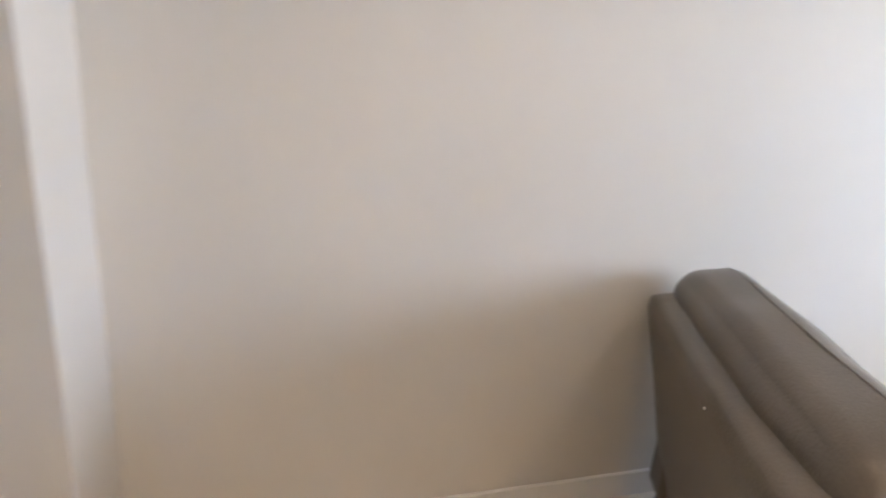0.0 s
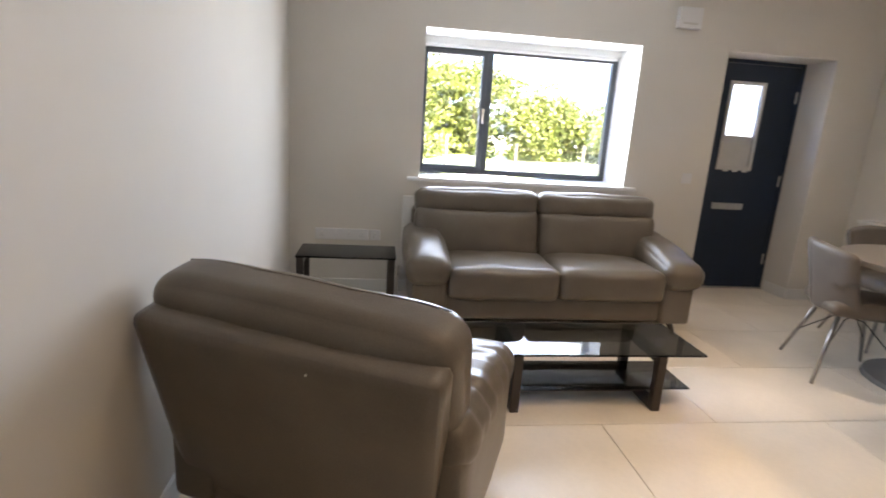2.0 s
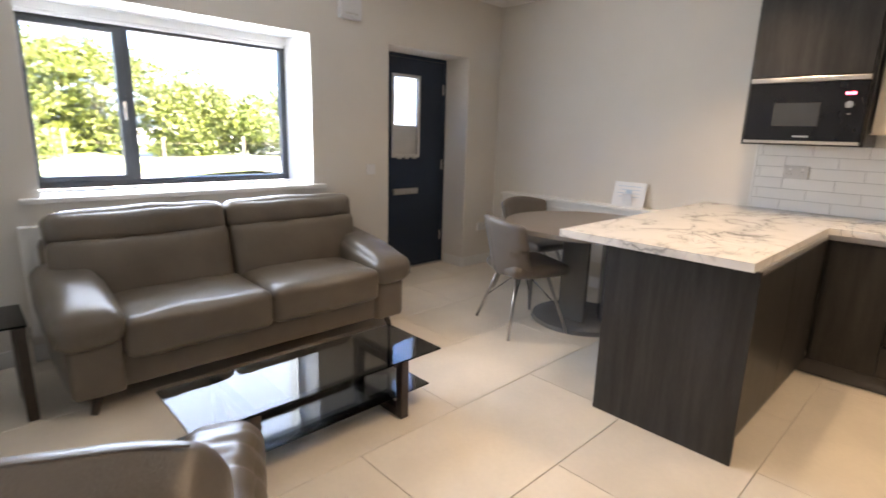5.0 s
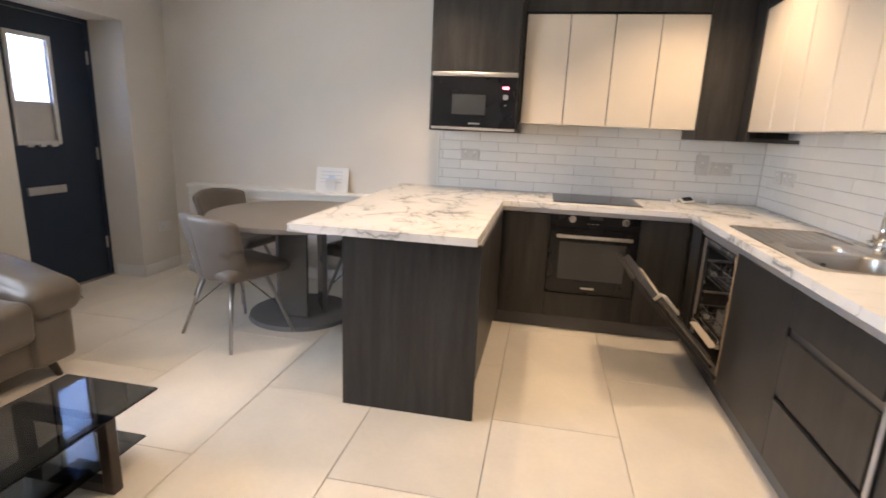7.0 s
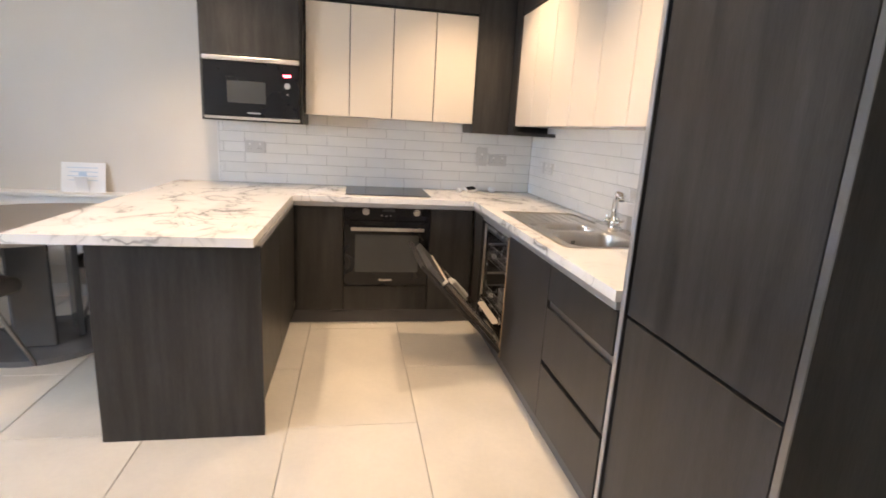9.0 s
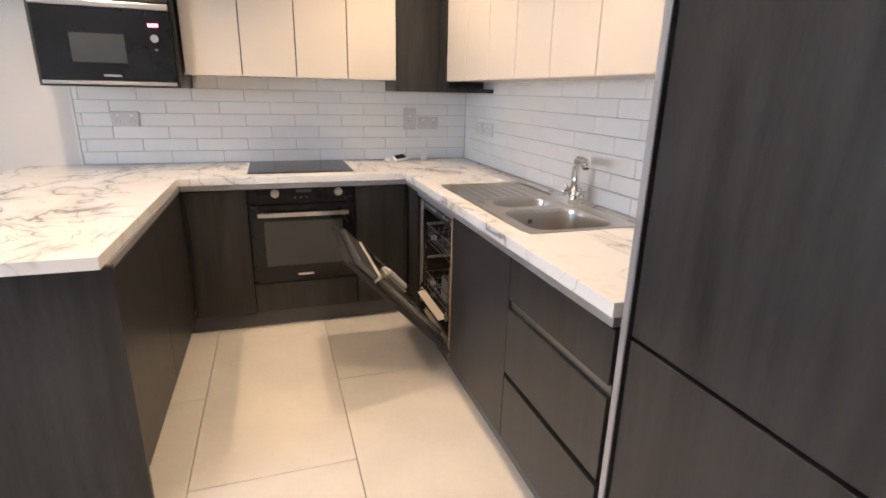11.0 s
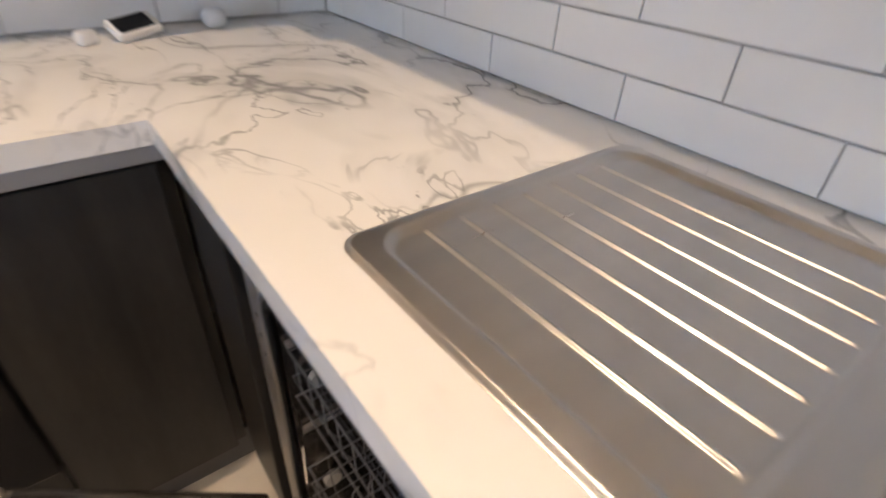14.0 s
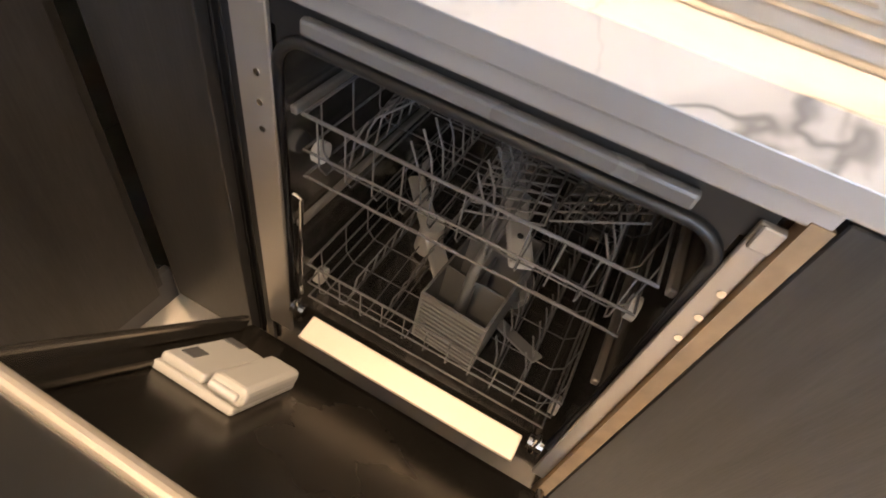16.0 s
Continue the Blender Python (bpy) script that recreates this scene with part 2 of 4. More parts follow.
def add_cyl(bm, p, q, r, r2=None, n=16):
    p, q = Vector(p), Vector(q)
    d = q - p
    m = Matrix.Translation((p + q) / 2) @ d.to_track_quat("Z", "Y").to_matrix().to_4x4()
    bmesh.ops.create_cone(bm, cap_ends=True, segments=n, radius1=r, radius2=r if r2 is None else r2, depth=d.length, matrix=m)
    return bm


def cyl(p, q, r, r2=None, n=16):
    return add_cyl(bmesh.new(), p, q, r, r2, n)


def add_bar(bm, p, q, w, h, bevel=0.002):
    """A square bar from p to q."""
    p, q = Vector(p), Vector(q)
    d = q - p
    m = Matrix.Translation((p + q) / 2) @ d.to_track_quat("Z", "Y").to_matrix().to_4x4()
    return add_box(bm, -w / 2, w / 2, -h / 2, h / 2, -d.length / 2, d.length / 2, bevel, 1, m)


def soft_box(sx, sy, sz, r, n=14, bulge=(0, 0, 0), wrinkle=0.0, seed=0.0, freq=6.0, m=None, shape=None):
    """A rounded, bulging box of that size around the origin: cushions and padded parts."""
    bm = bmesh.new()
    bmesh.ops.create_cube(bm, size=2)
    bmesh.ops.subdivide_edges(bm, edges=bm.edges[:], cuts=n, use_grid_fill=True)
    h = Vector((sx / 2, sy / 2, sz / 2))
    inner = Vector([max(0.001, a - r) for a in h])
    for v in bm.verts:
        u = v.co.copy()
        p = Vector([math.copysign(abs(u[i]) ** 0.8, u[i]) * h[i] for i in range(3)])
        c = Vector([max(-inner[i], min(inner[i], p[i])) for i in range(3)])
        d = p - c
        if d.length > 1e-6:
            p = c + d.normalized() * r
        for i in range(3):
            j, k = (i + 1) % 3, (i + 2) % 3
            p[i] += bulge[i] * u[i] * (1 - u[j] ** 2) * (1 - u[k] ** 2)
        if wrinkle:
            q = p * freq + Vector((seed, seed * 1.7, 0))
            p += noise.noise_vector(q) * wrinkle
            p.z += wrinkle * 1.2 * (abs(noise.noise(q * 0.6)) - 0.25)
        if shape:
            p = shape(p)
        v.co = m @ p if m is not None else p
    return bm


def tube(points, r, closed=False, n=8):
    """A round tube along points."""
    bm = bmesh.new()
    pts = [Vector(p) for p in points]
    rings = []
    for i, p in enumerate(pts):
        a = pts[i - 1] if (i or closed) else p
        b = pts[(i + 1) % len(pts)] if (i < len(pts) - 1 or closed) else p
        q = (b - a).to_track_quat("Z", "Y")
        rings.append([bm.verts.new(p + q @ Vector((math.cos(k * math.tau / n) * r, math.sin(k * math.tau / n) * r, 0))) for k in range(n)])
    for i in range(len(rings) - (0 if closed else 1)):
        a, b = rings[i], rings[(i + 1) % len(rings)]
        for k in range(n):
            bm.faces.new((a[k], a[(k + 1) % n], b[(k + 1) % n], b[k]))
    if not closed:
        bm.faces.new(rings[0][::-1])
        bm.faces.new(rings[-1])
    return bm


def extrude_poly(points, z0, z1, bevel=0.0, seg=2):
    """A flat plate from a plan outline."""
    bm = bmesh.new()
    vs = [bm.verts.new((x, y, z0)) for x, y in points]
    f = bm.faces.new(vs)
    r = bmesh.ops.extrude_face_region(bm, geom=[f])
    bmesh.ops.translate(bm, verts=[v for v in r["geom"] if isinstance(v, bmesh.types.BMVert)], vec=(0, 0, z1 - z0))
    bmesh.ops.recalc_face_normals(bm, faces=bm.faces[:])
    if bevel:
        bmesh.ops.bevel(bm, geom=[e for e in bm.edges if abs(e.verts[0].co.z - e.verts[1].co.z) < 1e-6], offset=bevel, segments=seg, profile=0.5, affect="EDGES")
    return bm


# ---- the room ----
WX, SY, H = -4.92, -4.868, 2.62      # window wall, wall behind the armchair, ceiling height
DX = -5.25                          # plane of the front door
WDX = -5.33                         # plane of the window frame
OUT = -5.41

bm = box(WX - 0.4, 1.45, SY - 0.2, 0.25, -0.12, -0.012)
tagged(solid("floor", bm, M_GROUT, "screed and pale grout bed under large floor tiles"), kind="structure")
floor_ob = bpy.data.objects["floor"]

# window wall with window opening and door niche
WY0, WY1, WZ0, WZ1 = -3.87, -2.145, 0.955, 2.075
NY0, NY1, NZ = -1.41, -0.43, 2.09
bm = bmesh.new()
for y0, y1, z0, z1 in ((SY - 0.2, WY0, 0, H), (WY0, WY1, 0, WZ0 - 0.03), (WY0, WY1, WZ1, H), (WY1, NY0, 0, H), (NY0, NY1, NZ, H), (NY1, 0.2, 0, H)):
    add_box(bm, OUT, WX, y0, y1, z0, z1)
solid("wall_west", bm, M_WALL, "warm grey painted wall with a deep window and door niche", kind="structure")
bm = box(WX, -0.765, SY - 0.2, SY, 0, H)
solid("wall_south", bm, M_WALL, "warm grey painted long wall behind the armchair", kind="structure")
bm = box(-0.765, 1.45, SY - 0.2, SY + 0.25, 0, H)
solid("wall_south_pier", bm, M_WALL, "warm grey painted projecting wall pier", kind="structure")
bm = box(WX, 0.2, 0.03, 0.2, 0, H)
solid("wall_north", bm, M_WALL, "warm grey painted wall behind the kitchen and dining table", kind="structure")
bm = box(0.0, 0.2, -3.32, 0.03, 0, H)
solid("wall_east", bm, M_WALL, "painted wall behind the sink run", kind="structure")
bm = box(0.2, 1.25, -3.32, -3.12, 0, H)
solid("wall_hall", bm, M_WALL, "plain painted wall of the passage", kind="structure")
bm = box(1.25, 1.45, SY + 0.25, -3.12, 0, H)
solid("wall_hall_end", bm, M_WALL, "plain painted end wall of the passage", kind="structure")
bm = box(OUT, 1.45, SY - 0.2, 0.2, H, H + 0.12)
solid("ceiling", bm, M_CEIL, "flat white painted ceiling", kind="structure")

# skirting
sk = thing("baseboard", "white painted low skirting boards", "skirting", kind="structure")
for x0, x1, y0, y1 in ((WX + 0.012, -0.765, SY, SY + 0.014), (WX, WX + 0.012, SY, -1.41), (WX, WX + 0.012, -0.43, 0.03), (WX + 0.012, -2.5, 0.016, 0.03),
                       (DX + 0.06, WX, NY1 - 0.012, NY1 + 0.0005), (DX + 0.06, WX, NY0 - 0.0005, NY0 + 0.012), (-0.779, -0.765, SY + 0.014, SY + 0.25), (-0.779, 1.25, SY + 0.25, SY + 0.264)):
    part("board", box(x0, x1, y0, y1, 0, 0.1, 0.003, 1), M_WHITE, sk)

# downlights
first = thing("downlight", "small round recessed ceiling downlight with white rim", "downlight", pose(LAMPS[0][0], LAMPS[0][1], H), "ceiling downlights")
bm = bmesh.new()
add_cyl(bm, (0, 0, -0.006), (0, 0, 0), 0.045, n=24)
part("rim", bm, M_WHITE, first)
for lx, ly, _ in LAMPS[1:]:
    copy_thing(first, pose(lx, ly, H))


# ---- window ----
def window():
    w = thing("window_1", "anthracite framed casement window in a deep white reveal", "window", kind="structure")
    fx0, fx1 = WDX - 0.06, WDX + 0.005
    zt = WZ1 - 0.055
    for y0, y1, z0, z1 in ((WY0, WY1, WZ0 + 0.005, WZ0 + 0.05), (WY0, WY1, zt - 0.045, zt), (WY0, WY0 + 0.04, WZ0 + 0.05, zt - 0.045), (WY1 - 0.05, WY1, WZ0 + 0.05, zt - 0.045), (-3.30, -3.25, WZ0 + 0.05, zt - 0.045)):
        part("window_frame", box(fx0, fx1, y0, y1, z0, z1, 0.004), M_FRAME, w)
    # opening sash
    s0, s1, u0, u1 = WY0 + 0.04, -3.30, WZ0 + 0.05, zt - 0.045
    sash = part("sash", box(fx0 + 0.01, fx1 + 0.018, s1 - 0.045, s1, u0, u1, 0.005), M_FRAME, w)
    for y0, y1, z0, z1 in ((s0, s0 + 0.022, u0, u1), (s0 + 0.022, s1 - 0.045, u0, u0 + 0.03), (s0 + 0.022, s1 - 0.045, u1 - 0.03, u1)):
        part("sash_rail", box(fx0 + 0.01, fx1 + 0.018, y0, y1, z0, z1, 0.004), M_FRAME, sash)
    part("handle", add_bar(cyl((fx1 + 0.018, s1 - 0.022, 1.5), (fx1 + 0.05, s1 - 0.022, 1.5), 0.012), (fx1 + 0.052, s1 - 0.022, 1.52), (fx1 + 0.052, s1 - 0.022, 1.40), 0.012, 0.016), M_CHROME, w, "satin metal window handle")
    for y0, y1 in ((s0 + 0.022, s1 - 0.045), (-3.25, WY1 - 0.05)):
        p = part("pane", box(fx0 + 0.02, fx0 + 0.026, y0, y1, u0 + (0.03 if y1 < -3.3 else 0), u1 - (0.03 if y1 < -3.3 else 0)), M_GLASS, w)
        p.visible_shadow = False
    part("head_trim", box(WDX - 0.05, WDX + 0.045, WY0, WY1, zt, WZ1, 0.004), M_WHITE, w, "white roller blind cassette")
    part("head_rail", cyl((WDX + 0.03, WY0 + 0.03, zt - 0.012), (WDX + 0.03, WY1 - 0.03, zt - 0.012), 0.016), M_WHITE, w, "white blind tube")
    part("window_sill", box(WDX + 0.006, WX + 0.045, WY0 - 0.09, WY1 + 0.09, WZ0 - 0.03, WZ0, 0.008, 3), M_WHITE, w, "white painted sill board")
    for y0, y1 in ((WY0, WY0 + 0.006), (WY1 - 0.006, WY1)):
        part("reveal", box(WDX + 0.006, WX - 0.001, y0, y1, WZ0, WZ1 - 0.007), M_WHITE, w)
    part("reveal", box(WDX + 0.046, WX - 0.001, WY0, WY1, WZ1 - 0.006, WZ1), M_WHITE, w)


window()


# ---- front door ----
def front_door():
    d = thing("door_1", "closed navy blue front door with a narrow glazed panel", "door", kind="structure")
    gy0, gy1, gz0, gz1 = -1.10, -0.79, 1.15, 1.89
    x0, x1 = DX - 0.05, DX
    part("door_frame", box(x0, x1 + 0.015, NY0, NY0 + 0.03, 0, NZ), M_DOOR, d)
    part("door_frame", box(x0, x1 + 0.015, NY1 - 0.03, NY1, 0, NZ), M_DOOR, d)
    part("door_frame", box(x0, x1 + 0.015, NY0 + 0.03, NY1 - 0.03, NZ - 0.03, NZ), M_DOOR, d)
    bm = bmesh.new()
    a, b = NY0 + 0.034, NY1 - 0.034
    for y0, y1, z0, z1 in ((a, gy0, 0.012, NZ - 0.034), (gy1, b, 0.012, NZ - 0.034), (gy0, gy1, 0.012, gz0), (gy0, gy1, gz1, NZ - 0.034)):
        add_box(bm, x0 + 0.005, x1, y0, y1, z0, z1)
    leaf = part("leaf", bm, M_DOOR, d)
    for y0, y1, z0, z1 in ((gy0 - 0.02, gy0 + 0.012, gz0 - 0.02, gz1 + 0.02), (gy1 - 0.012, gy1 + 0.02, gz0 - 0.02, gz1 + 0.02), (gy0 + 0.012, gy1 - 0.012, gz1 - 0.012, gz1 + 0.02), (gy0 + 0.012, gy1 - 0.012, gz0 - 0.02, gz0 + 0.012)):
        part("glazing_bead", box(x1 - 0.002, x1 + 0.012, y0, y1, z0, z1, 0.003, 1), M_GREYPL, leaf)
    p = part("pane", box(x0 + 0.02, x0 + 0.026, gy0, gy1, 1.44, gz1), M_FROST, leaf, "bright obscured glass pane")
    p.visible_shadow = False
    part("lower_pane", box(x0 + 0.02, x0 + 0.03, gy0, gy1, gz0, 1.44), M_GREYPL, leaf, "beige obscured lower pane")
    for k in range(3):
        y = gy0 + 0.05 + k * 0.095
        part("clip", box(x1 - 0.001, x1 + 0.014, y, y + 0.05, gz0 - 0.035, gz0 + 0.004, 0.003, 1), M_GREYPL, leaf)
    part("letter_plate", box(x1 - 0.001, x1 + 0.016, gy0 + 0.005, gy1 + 0.005, 0.765, 0.825, 0.006), M_STEEL, leaf, "satin metal letter plate")
    part("threshold", box(x0, x1 + 0.03, NY0, NY1, 0.0, 0.012, 0.002, 1), M_STEEL, d)
    for z in (0.3, 1.05, 1.8):
        part("hinge", cyl((x1 + 0.012, NY1 - 0.036, z - 0.05), (x1 + 0.012, NY1 - 0.036, z + 0.05), 0.008), M_STEEL, d)


front_door()


# ---- wall fittings ----
def plate(name, label, category, axis, a, u, z, w, h, sockets=0, m=M_PLASTIC, depth=0.012, group=""):
    """A wall plate facing +x (axis 'w'), -y ('n') or -x ('e'); a is the wall plane."""
    turn = {"w": 90, "n": 0, "e": -90}[axis]
    pos = (a, u, z) if axis in "we" else (u, a, z)
    t = thing(name, label, category, pose(*pos, 0, 0, turn), group)
    part("plate", box(-w / 2, w / 2, -depth, 0, -h / 2, h / 2, 0.003, 2), m, t)
    for k in range(sockets):
        cx = (k - (sockets - 1) / 2) * w / max(1, sockets)
        part("rocker", box(cx - 0.006, cx + 0.006, -depth - 0.003, -depth + 0.002, 0.012, 0.028, 0.001, 1), M_WHITE, t)
        for dx, dz in ((0, 0.004), (-0.011, -0.014), (0.011, -0.014)):
            part("pin_hole", box(cx + dx - 0.002, cx + dx + 0.002, -depth - 0.0006, -depth + 0.001, dz - 0.003, dz + 0.003), M_RACK, t)
    return t


plate("light_switch", "white plastic light switch on the wall by the door", "switch", "w", WX, -1.60, 1.055, 0.086, 0.086)
t = plate("alarm_box", "white plastic alarm sounder box high on the wall", "alarm box", "w", WX, -1.81, 2.295, 0.19, 0.155, depth=0.05)
part("grille", box(-0.06, 0.06, -0.053, -0.05, -0.05, -0.035, 0.001, 1), M_GREYPL, t)
plate("wall_socket", "white double socket low on the wall", "socket", "w", WX, -0.15, 0.41, 0.146, 0.086, 2)
plate("wall_socket", "long white multi-socket media plate on the wall", "socket", "w", WX, -4.46, 0.47, 0.42, 0.09, 4)
plate("wall_socket", "white single media socket on the wall", "socket", "w", WX, -4.20, 0.47, 0.086, 0.086, 1)


def radiator(name, label, length, z0, z1, m):
    r = thing(name, label, "radiator", m)
    part("front_panel", box(0, length, -0.10, -0.088, z0, z1, 0.004, 2), M_WHITE, r)
    n = int(length / 0.05)
    for k in range(n):
        x = (k + 0.5) * length / n
        part("rib", box(x - 0.016, x + 0.016, -0.105, -0.099, z0 + 0.03, z1 - 0.05, 0.0028, 1), M_WHITE, r)
    part("back_panel", box(0.01, length - 0.01, -0.05, -0.04, z0, z1 - 0.01, 0.003, 1), M_WHITE, r)
    part("top_grille", box(0, length, -0.1, -0.035, z1 - 0.004, z1 + 0.008, 0.003, 1), M_WHITE, r)
    for x in (0, length - 0.004):
        part("side_cover", box(x, x + 0.004, -0.0885, -0.04, z0 + 0.01, z1 - 0.004), M_WHITE, r)
    for x in (0.15, length - 0.15):
        part("bracket", box(x, x + 0.03, -0.045, 0.0, z0 + 0.1, z1 - 0.1), M_WHITE, r)
    part("valve", cyl((-0.02, -0.07, 0.0), (-0.02, -0.07, z0 + 0.06), 0.009), M_CHROME, r, "chrome valve and pipe")
    return r


radiator("radiator", "white flat-topped panel radiator below the window", 1.72, 0.18, 0.80, pose(WX, -3.99, 0, 0, 0, 90))


# low boxed ledge along the dining wall
lg = thing("wall_ledge", "white painted boxed-in ledge along the dining wall", "ledge", kind="structure")
part("top", box(-4.70, -2.5, -0.115, 0.029, 0.775, 0.80, 0.005, 2), M_WHITE, lg)
part("front", box(-4.69, -2.5, -0.095, -0.08, 0.28, 0.775), M_WHITE, lg)
part("moulding", box(-4.69, -2.5, -0.105, -0.0945, 0.70, 0.72, 0.003, 1), M_WHITE, lg)
part("side", box(-4.69, -4.675, -0.08, 0.029, 0.0, 0.775), M_WHITE, lg)
part("bottom_rail", box(-4.675, -2.5, -0.08, 0.029, 0.27, 0.29), M_WHITE, lg)

c = thing("info_card", "white printed information card standing on the ledge", "card", pose(-3.35, -0.05, 0.801, -14, 0, 4))
part("card", box(-0.14, 0.14, -0.002, 0.002, 0, 0.215), M_PAPER, c)
part("picture", box(-0.03, 0.02, -0.0035, -0.0021, 0.07, 0.15), M_INK, c)
for k in range(4):
    part("text_line", box(-0.10 + 0.01 * (k % 2), 0.09, -0.0032, -0.0021, 0.175 - 0.03 * k, 0.180 - 0.03 * k), M_INK, c)
part("stand", box(-0.04, 0.04, 0.002, 0.006, 0.0, 0.12, 0, 1, pose(0, 0, 0, 30)), M_PAPER, c)


# ---- kitchen ----
CT, CB = 0.91, 0.872        # worktop top and underside
FZ0, FZ1 = 0.105, 0.835     # base door fronts


def front(parent, name, axis, plane, u0, u1, z0, z1, material=None, th=0.02, label=""):
    """A door or drawer front; axis 'y' faces -y at that plane, axis 'x' faces -x."""
    g = 0.0018 if material is not M_CREAM else 0.003
    material = material or M_WOOD
    if axis == "y":
        b = box(u0 + g, u1 - g, plane, plane + th, z0 + g, z1 - g, 0.0016, 1)
    elif axis == "x":
        b = box(plane, plane + th, u0 + g, u1 - g, z0 + g, z1 - g, 0.0016, 1)
    else:
        b = box(plane - th, plane, u0 + g, u1 - g, z0 + g, z1 - g, 0.0016, 1)
    return part(name, b, material, parent, label)


def base_unit(label, x0, x1, y0, y1, name="base_cabinet"):
    t = thing(name, label, "cabinet", group="base cabinets")
    part("body", box(x0, x1, y0, y1, 0.1, CB - 0.001), M_WOOD, t)
    return t


# oven run, facing -y
t = base_unit("dark wood base cabinet beside the oven", -1.84, -1.511, -0.578, 0.0)
front(t, "door", "y", -0.60, -1.82, -1.511, FZ0, FZ1)
t = base_unit("dark wood corner base cabinet beside the oven", -0.917, -0.60, -0.578, 0.0)
front(t, "door", "y", -0.60, -0.917, -0.622, FZ0, FZ1)
t = base_unit("dark wood oven housing with a plain lower panel", -1.51, -0.918, -0.56, 0.0, "oven_housing")
front(t, "lower_panel", "y", -0.60, -1.51, -0.918, FZ0, 0.285)


def oven():
    o = thing("oven", "built-in black glass electric oven with steel handle", "oven")
    x0, x1 = -1.508, -0.920
    part("control_panel", box(x0, x1, -0.606, -0.562, 0.752, 0.868, 0.003), M_BLACKGLASS, o)
    part("door", box(x0, x1, -0.612, -0.562, 0.29, 0.748, 0.004), M_BLACKGLASS, o)
    part("window", box(x0 + 0.075, x1 - 0.075, -0.6145, -0.6115, 0.39, 0.655, 0.001, 1), M_GREYGLASS, o, "grey tinted oven window")
    h = part("handle", box(x0 + 0.045, x1 - 0.045, -0.660, -0.648, 0.688, 0.711, 0.003, 2), M_STEEL, o, "flat brushed steel bar handle")
    for x in (x0 + 0.07, x1 - 0.07):
        part("bracket", cyl((x, -0.649, 0.70), (x, -0.61, 0.70), 0.008), M_STEEL, h)
    for x in (x0 + 0.145, x1 - 0.095):
        k = part("knob", cyl((x, -0.606, 0.812), (x, -0.630, 0.812), 0.020, 0.018, 28), M_CHROME, o, "round chrome knob")
        part("knob_ring", cyl((x, -0.604, 0.812), (x, -0.609, 0.812), 0.0235, n=28), M_STEEL, k)
    part("display", box(-1.25, -1.165, -0.6075, -0.6055, 0.815, 0.835), M_GREYGLASS, o)
    part("badge", box(-1.265, -1.175, -0.6135, -0.6115, 0.325, 0.338), M_STEEL, o)
    for k in range(3):
        part("panel_mark", box(-1.26 + k * 0.03, -1.25 + k * 0.03, -0.6073, -0.6055, 0.785, 0.788), M_STEEL, o)


oven()

# sink run, facing -x
t = base_unit("dark wood narrow corner base cabinet", -0.578, 0.0, -0.82, -0.60)
front(t, "door", "x", -0.60, -0.82, -0.622, FZ0, FZ1)
t = base_unit("dark wood sink base cabinet with plain door", -0.578, 0.0, -2.045, -1.432)
bm = t.children[0]
bm.data.clear_geometry()
tmp = box(-0.578, -0.56, -2.045, -1.432, 0.1, 0.60)
add_box(tmp, -0.56, 0.0, -2.045, -2.027, 0.1, 0.60)
add_box(tmp, -0.56, 0.0, -1.45, -1.432, 0.1, 0.60)
add_box(tmp, -0.56, 0.0, -2.027, -1.45, 0.1, 0.12)
tmp.to_mesh(bm.data)
tmp.free()
front(t, "door", "x", -0.60, -2.045, -1.432, FZ0, FZ1)
t = base_unit("dark wood three-drawer base cabinet with grip recesses", -0.555, 0.0, -2.63, -2.045, "drawer_cabinet")
for z0, z1 in ((FZ0, 0.372), (0.392, 0.645), (0.678, FZ1)):
    front(t, "drawer_front", "x", -0.60, -2.63, -2.045, z0, z1)
part("grip_profile", box(-0.588, -0.556, -2.628, -2.047, 0.645, 0.678), M_ALU, t, "grey metal grip channel")
part("grip_profile", box(-0.575, -0.556, -2.628, -2.047, 0.372, 0.392), M_BLACK, t)

# peninsula
t = base_unit("dark wood peninsula base with full-height end panel", -2.46, -1.862, -1.915, 0.0, "peninsula_cabinet")
part("end_panel", box(-2.483, -1.822, -1.937, -1.916, 0.0, CB - 0.001, 0.0015, 1), M_WOOD, t)
part("back_panel", box(-2.483, -2.461, -1.915, 0.02, 0.0, CB - 0.001), M_WOOD, t)
for y0, y1 in ((-1.915, -1.262), (-1.262, -0.605)):
    front(t, "door", "f", -1.84, y0, y1, FZ0, FZ1)

# grip profiles under the worktop
gp = thing("grip_rail", "dark metal handleless grip rail under the worktop", "grip rail")
part("rail", box(-1.835, -0.612, -0.612, -0.579, FZ1 + 0.006, CB - 0.001, 0.004, 2), M_ALU2, gp)
part("rail", box(-0.612, -0.579, -2.63, -0.60, FZ1 + 0.006, CB - 0.001, 0.004, 2), M_ALU2, gp)
part("rail", box(-1.861, -1.836, -1.915, -0.613, FZ1 + 0.006, CB - 0.001, 0.004, 2), M_ALU2, gp)

part("rail", box(-0.5985, -0.5865, -1.430, -0.824, 0.816, FZ1 + 0.0055, 0.003, 2), M_ALU2, gp, "silver lower lip of the grip rail")

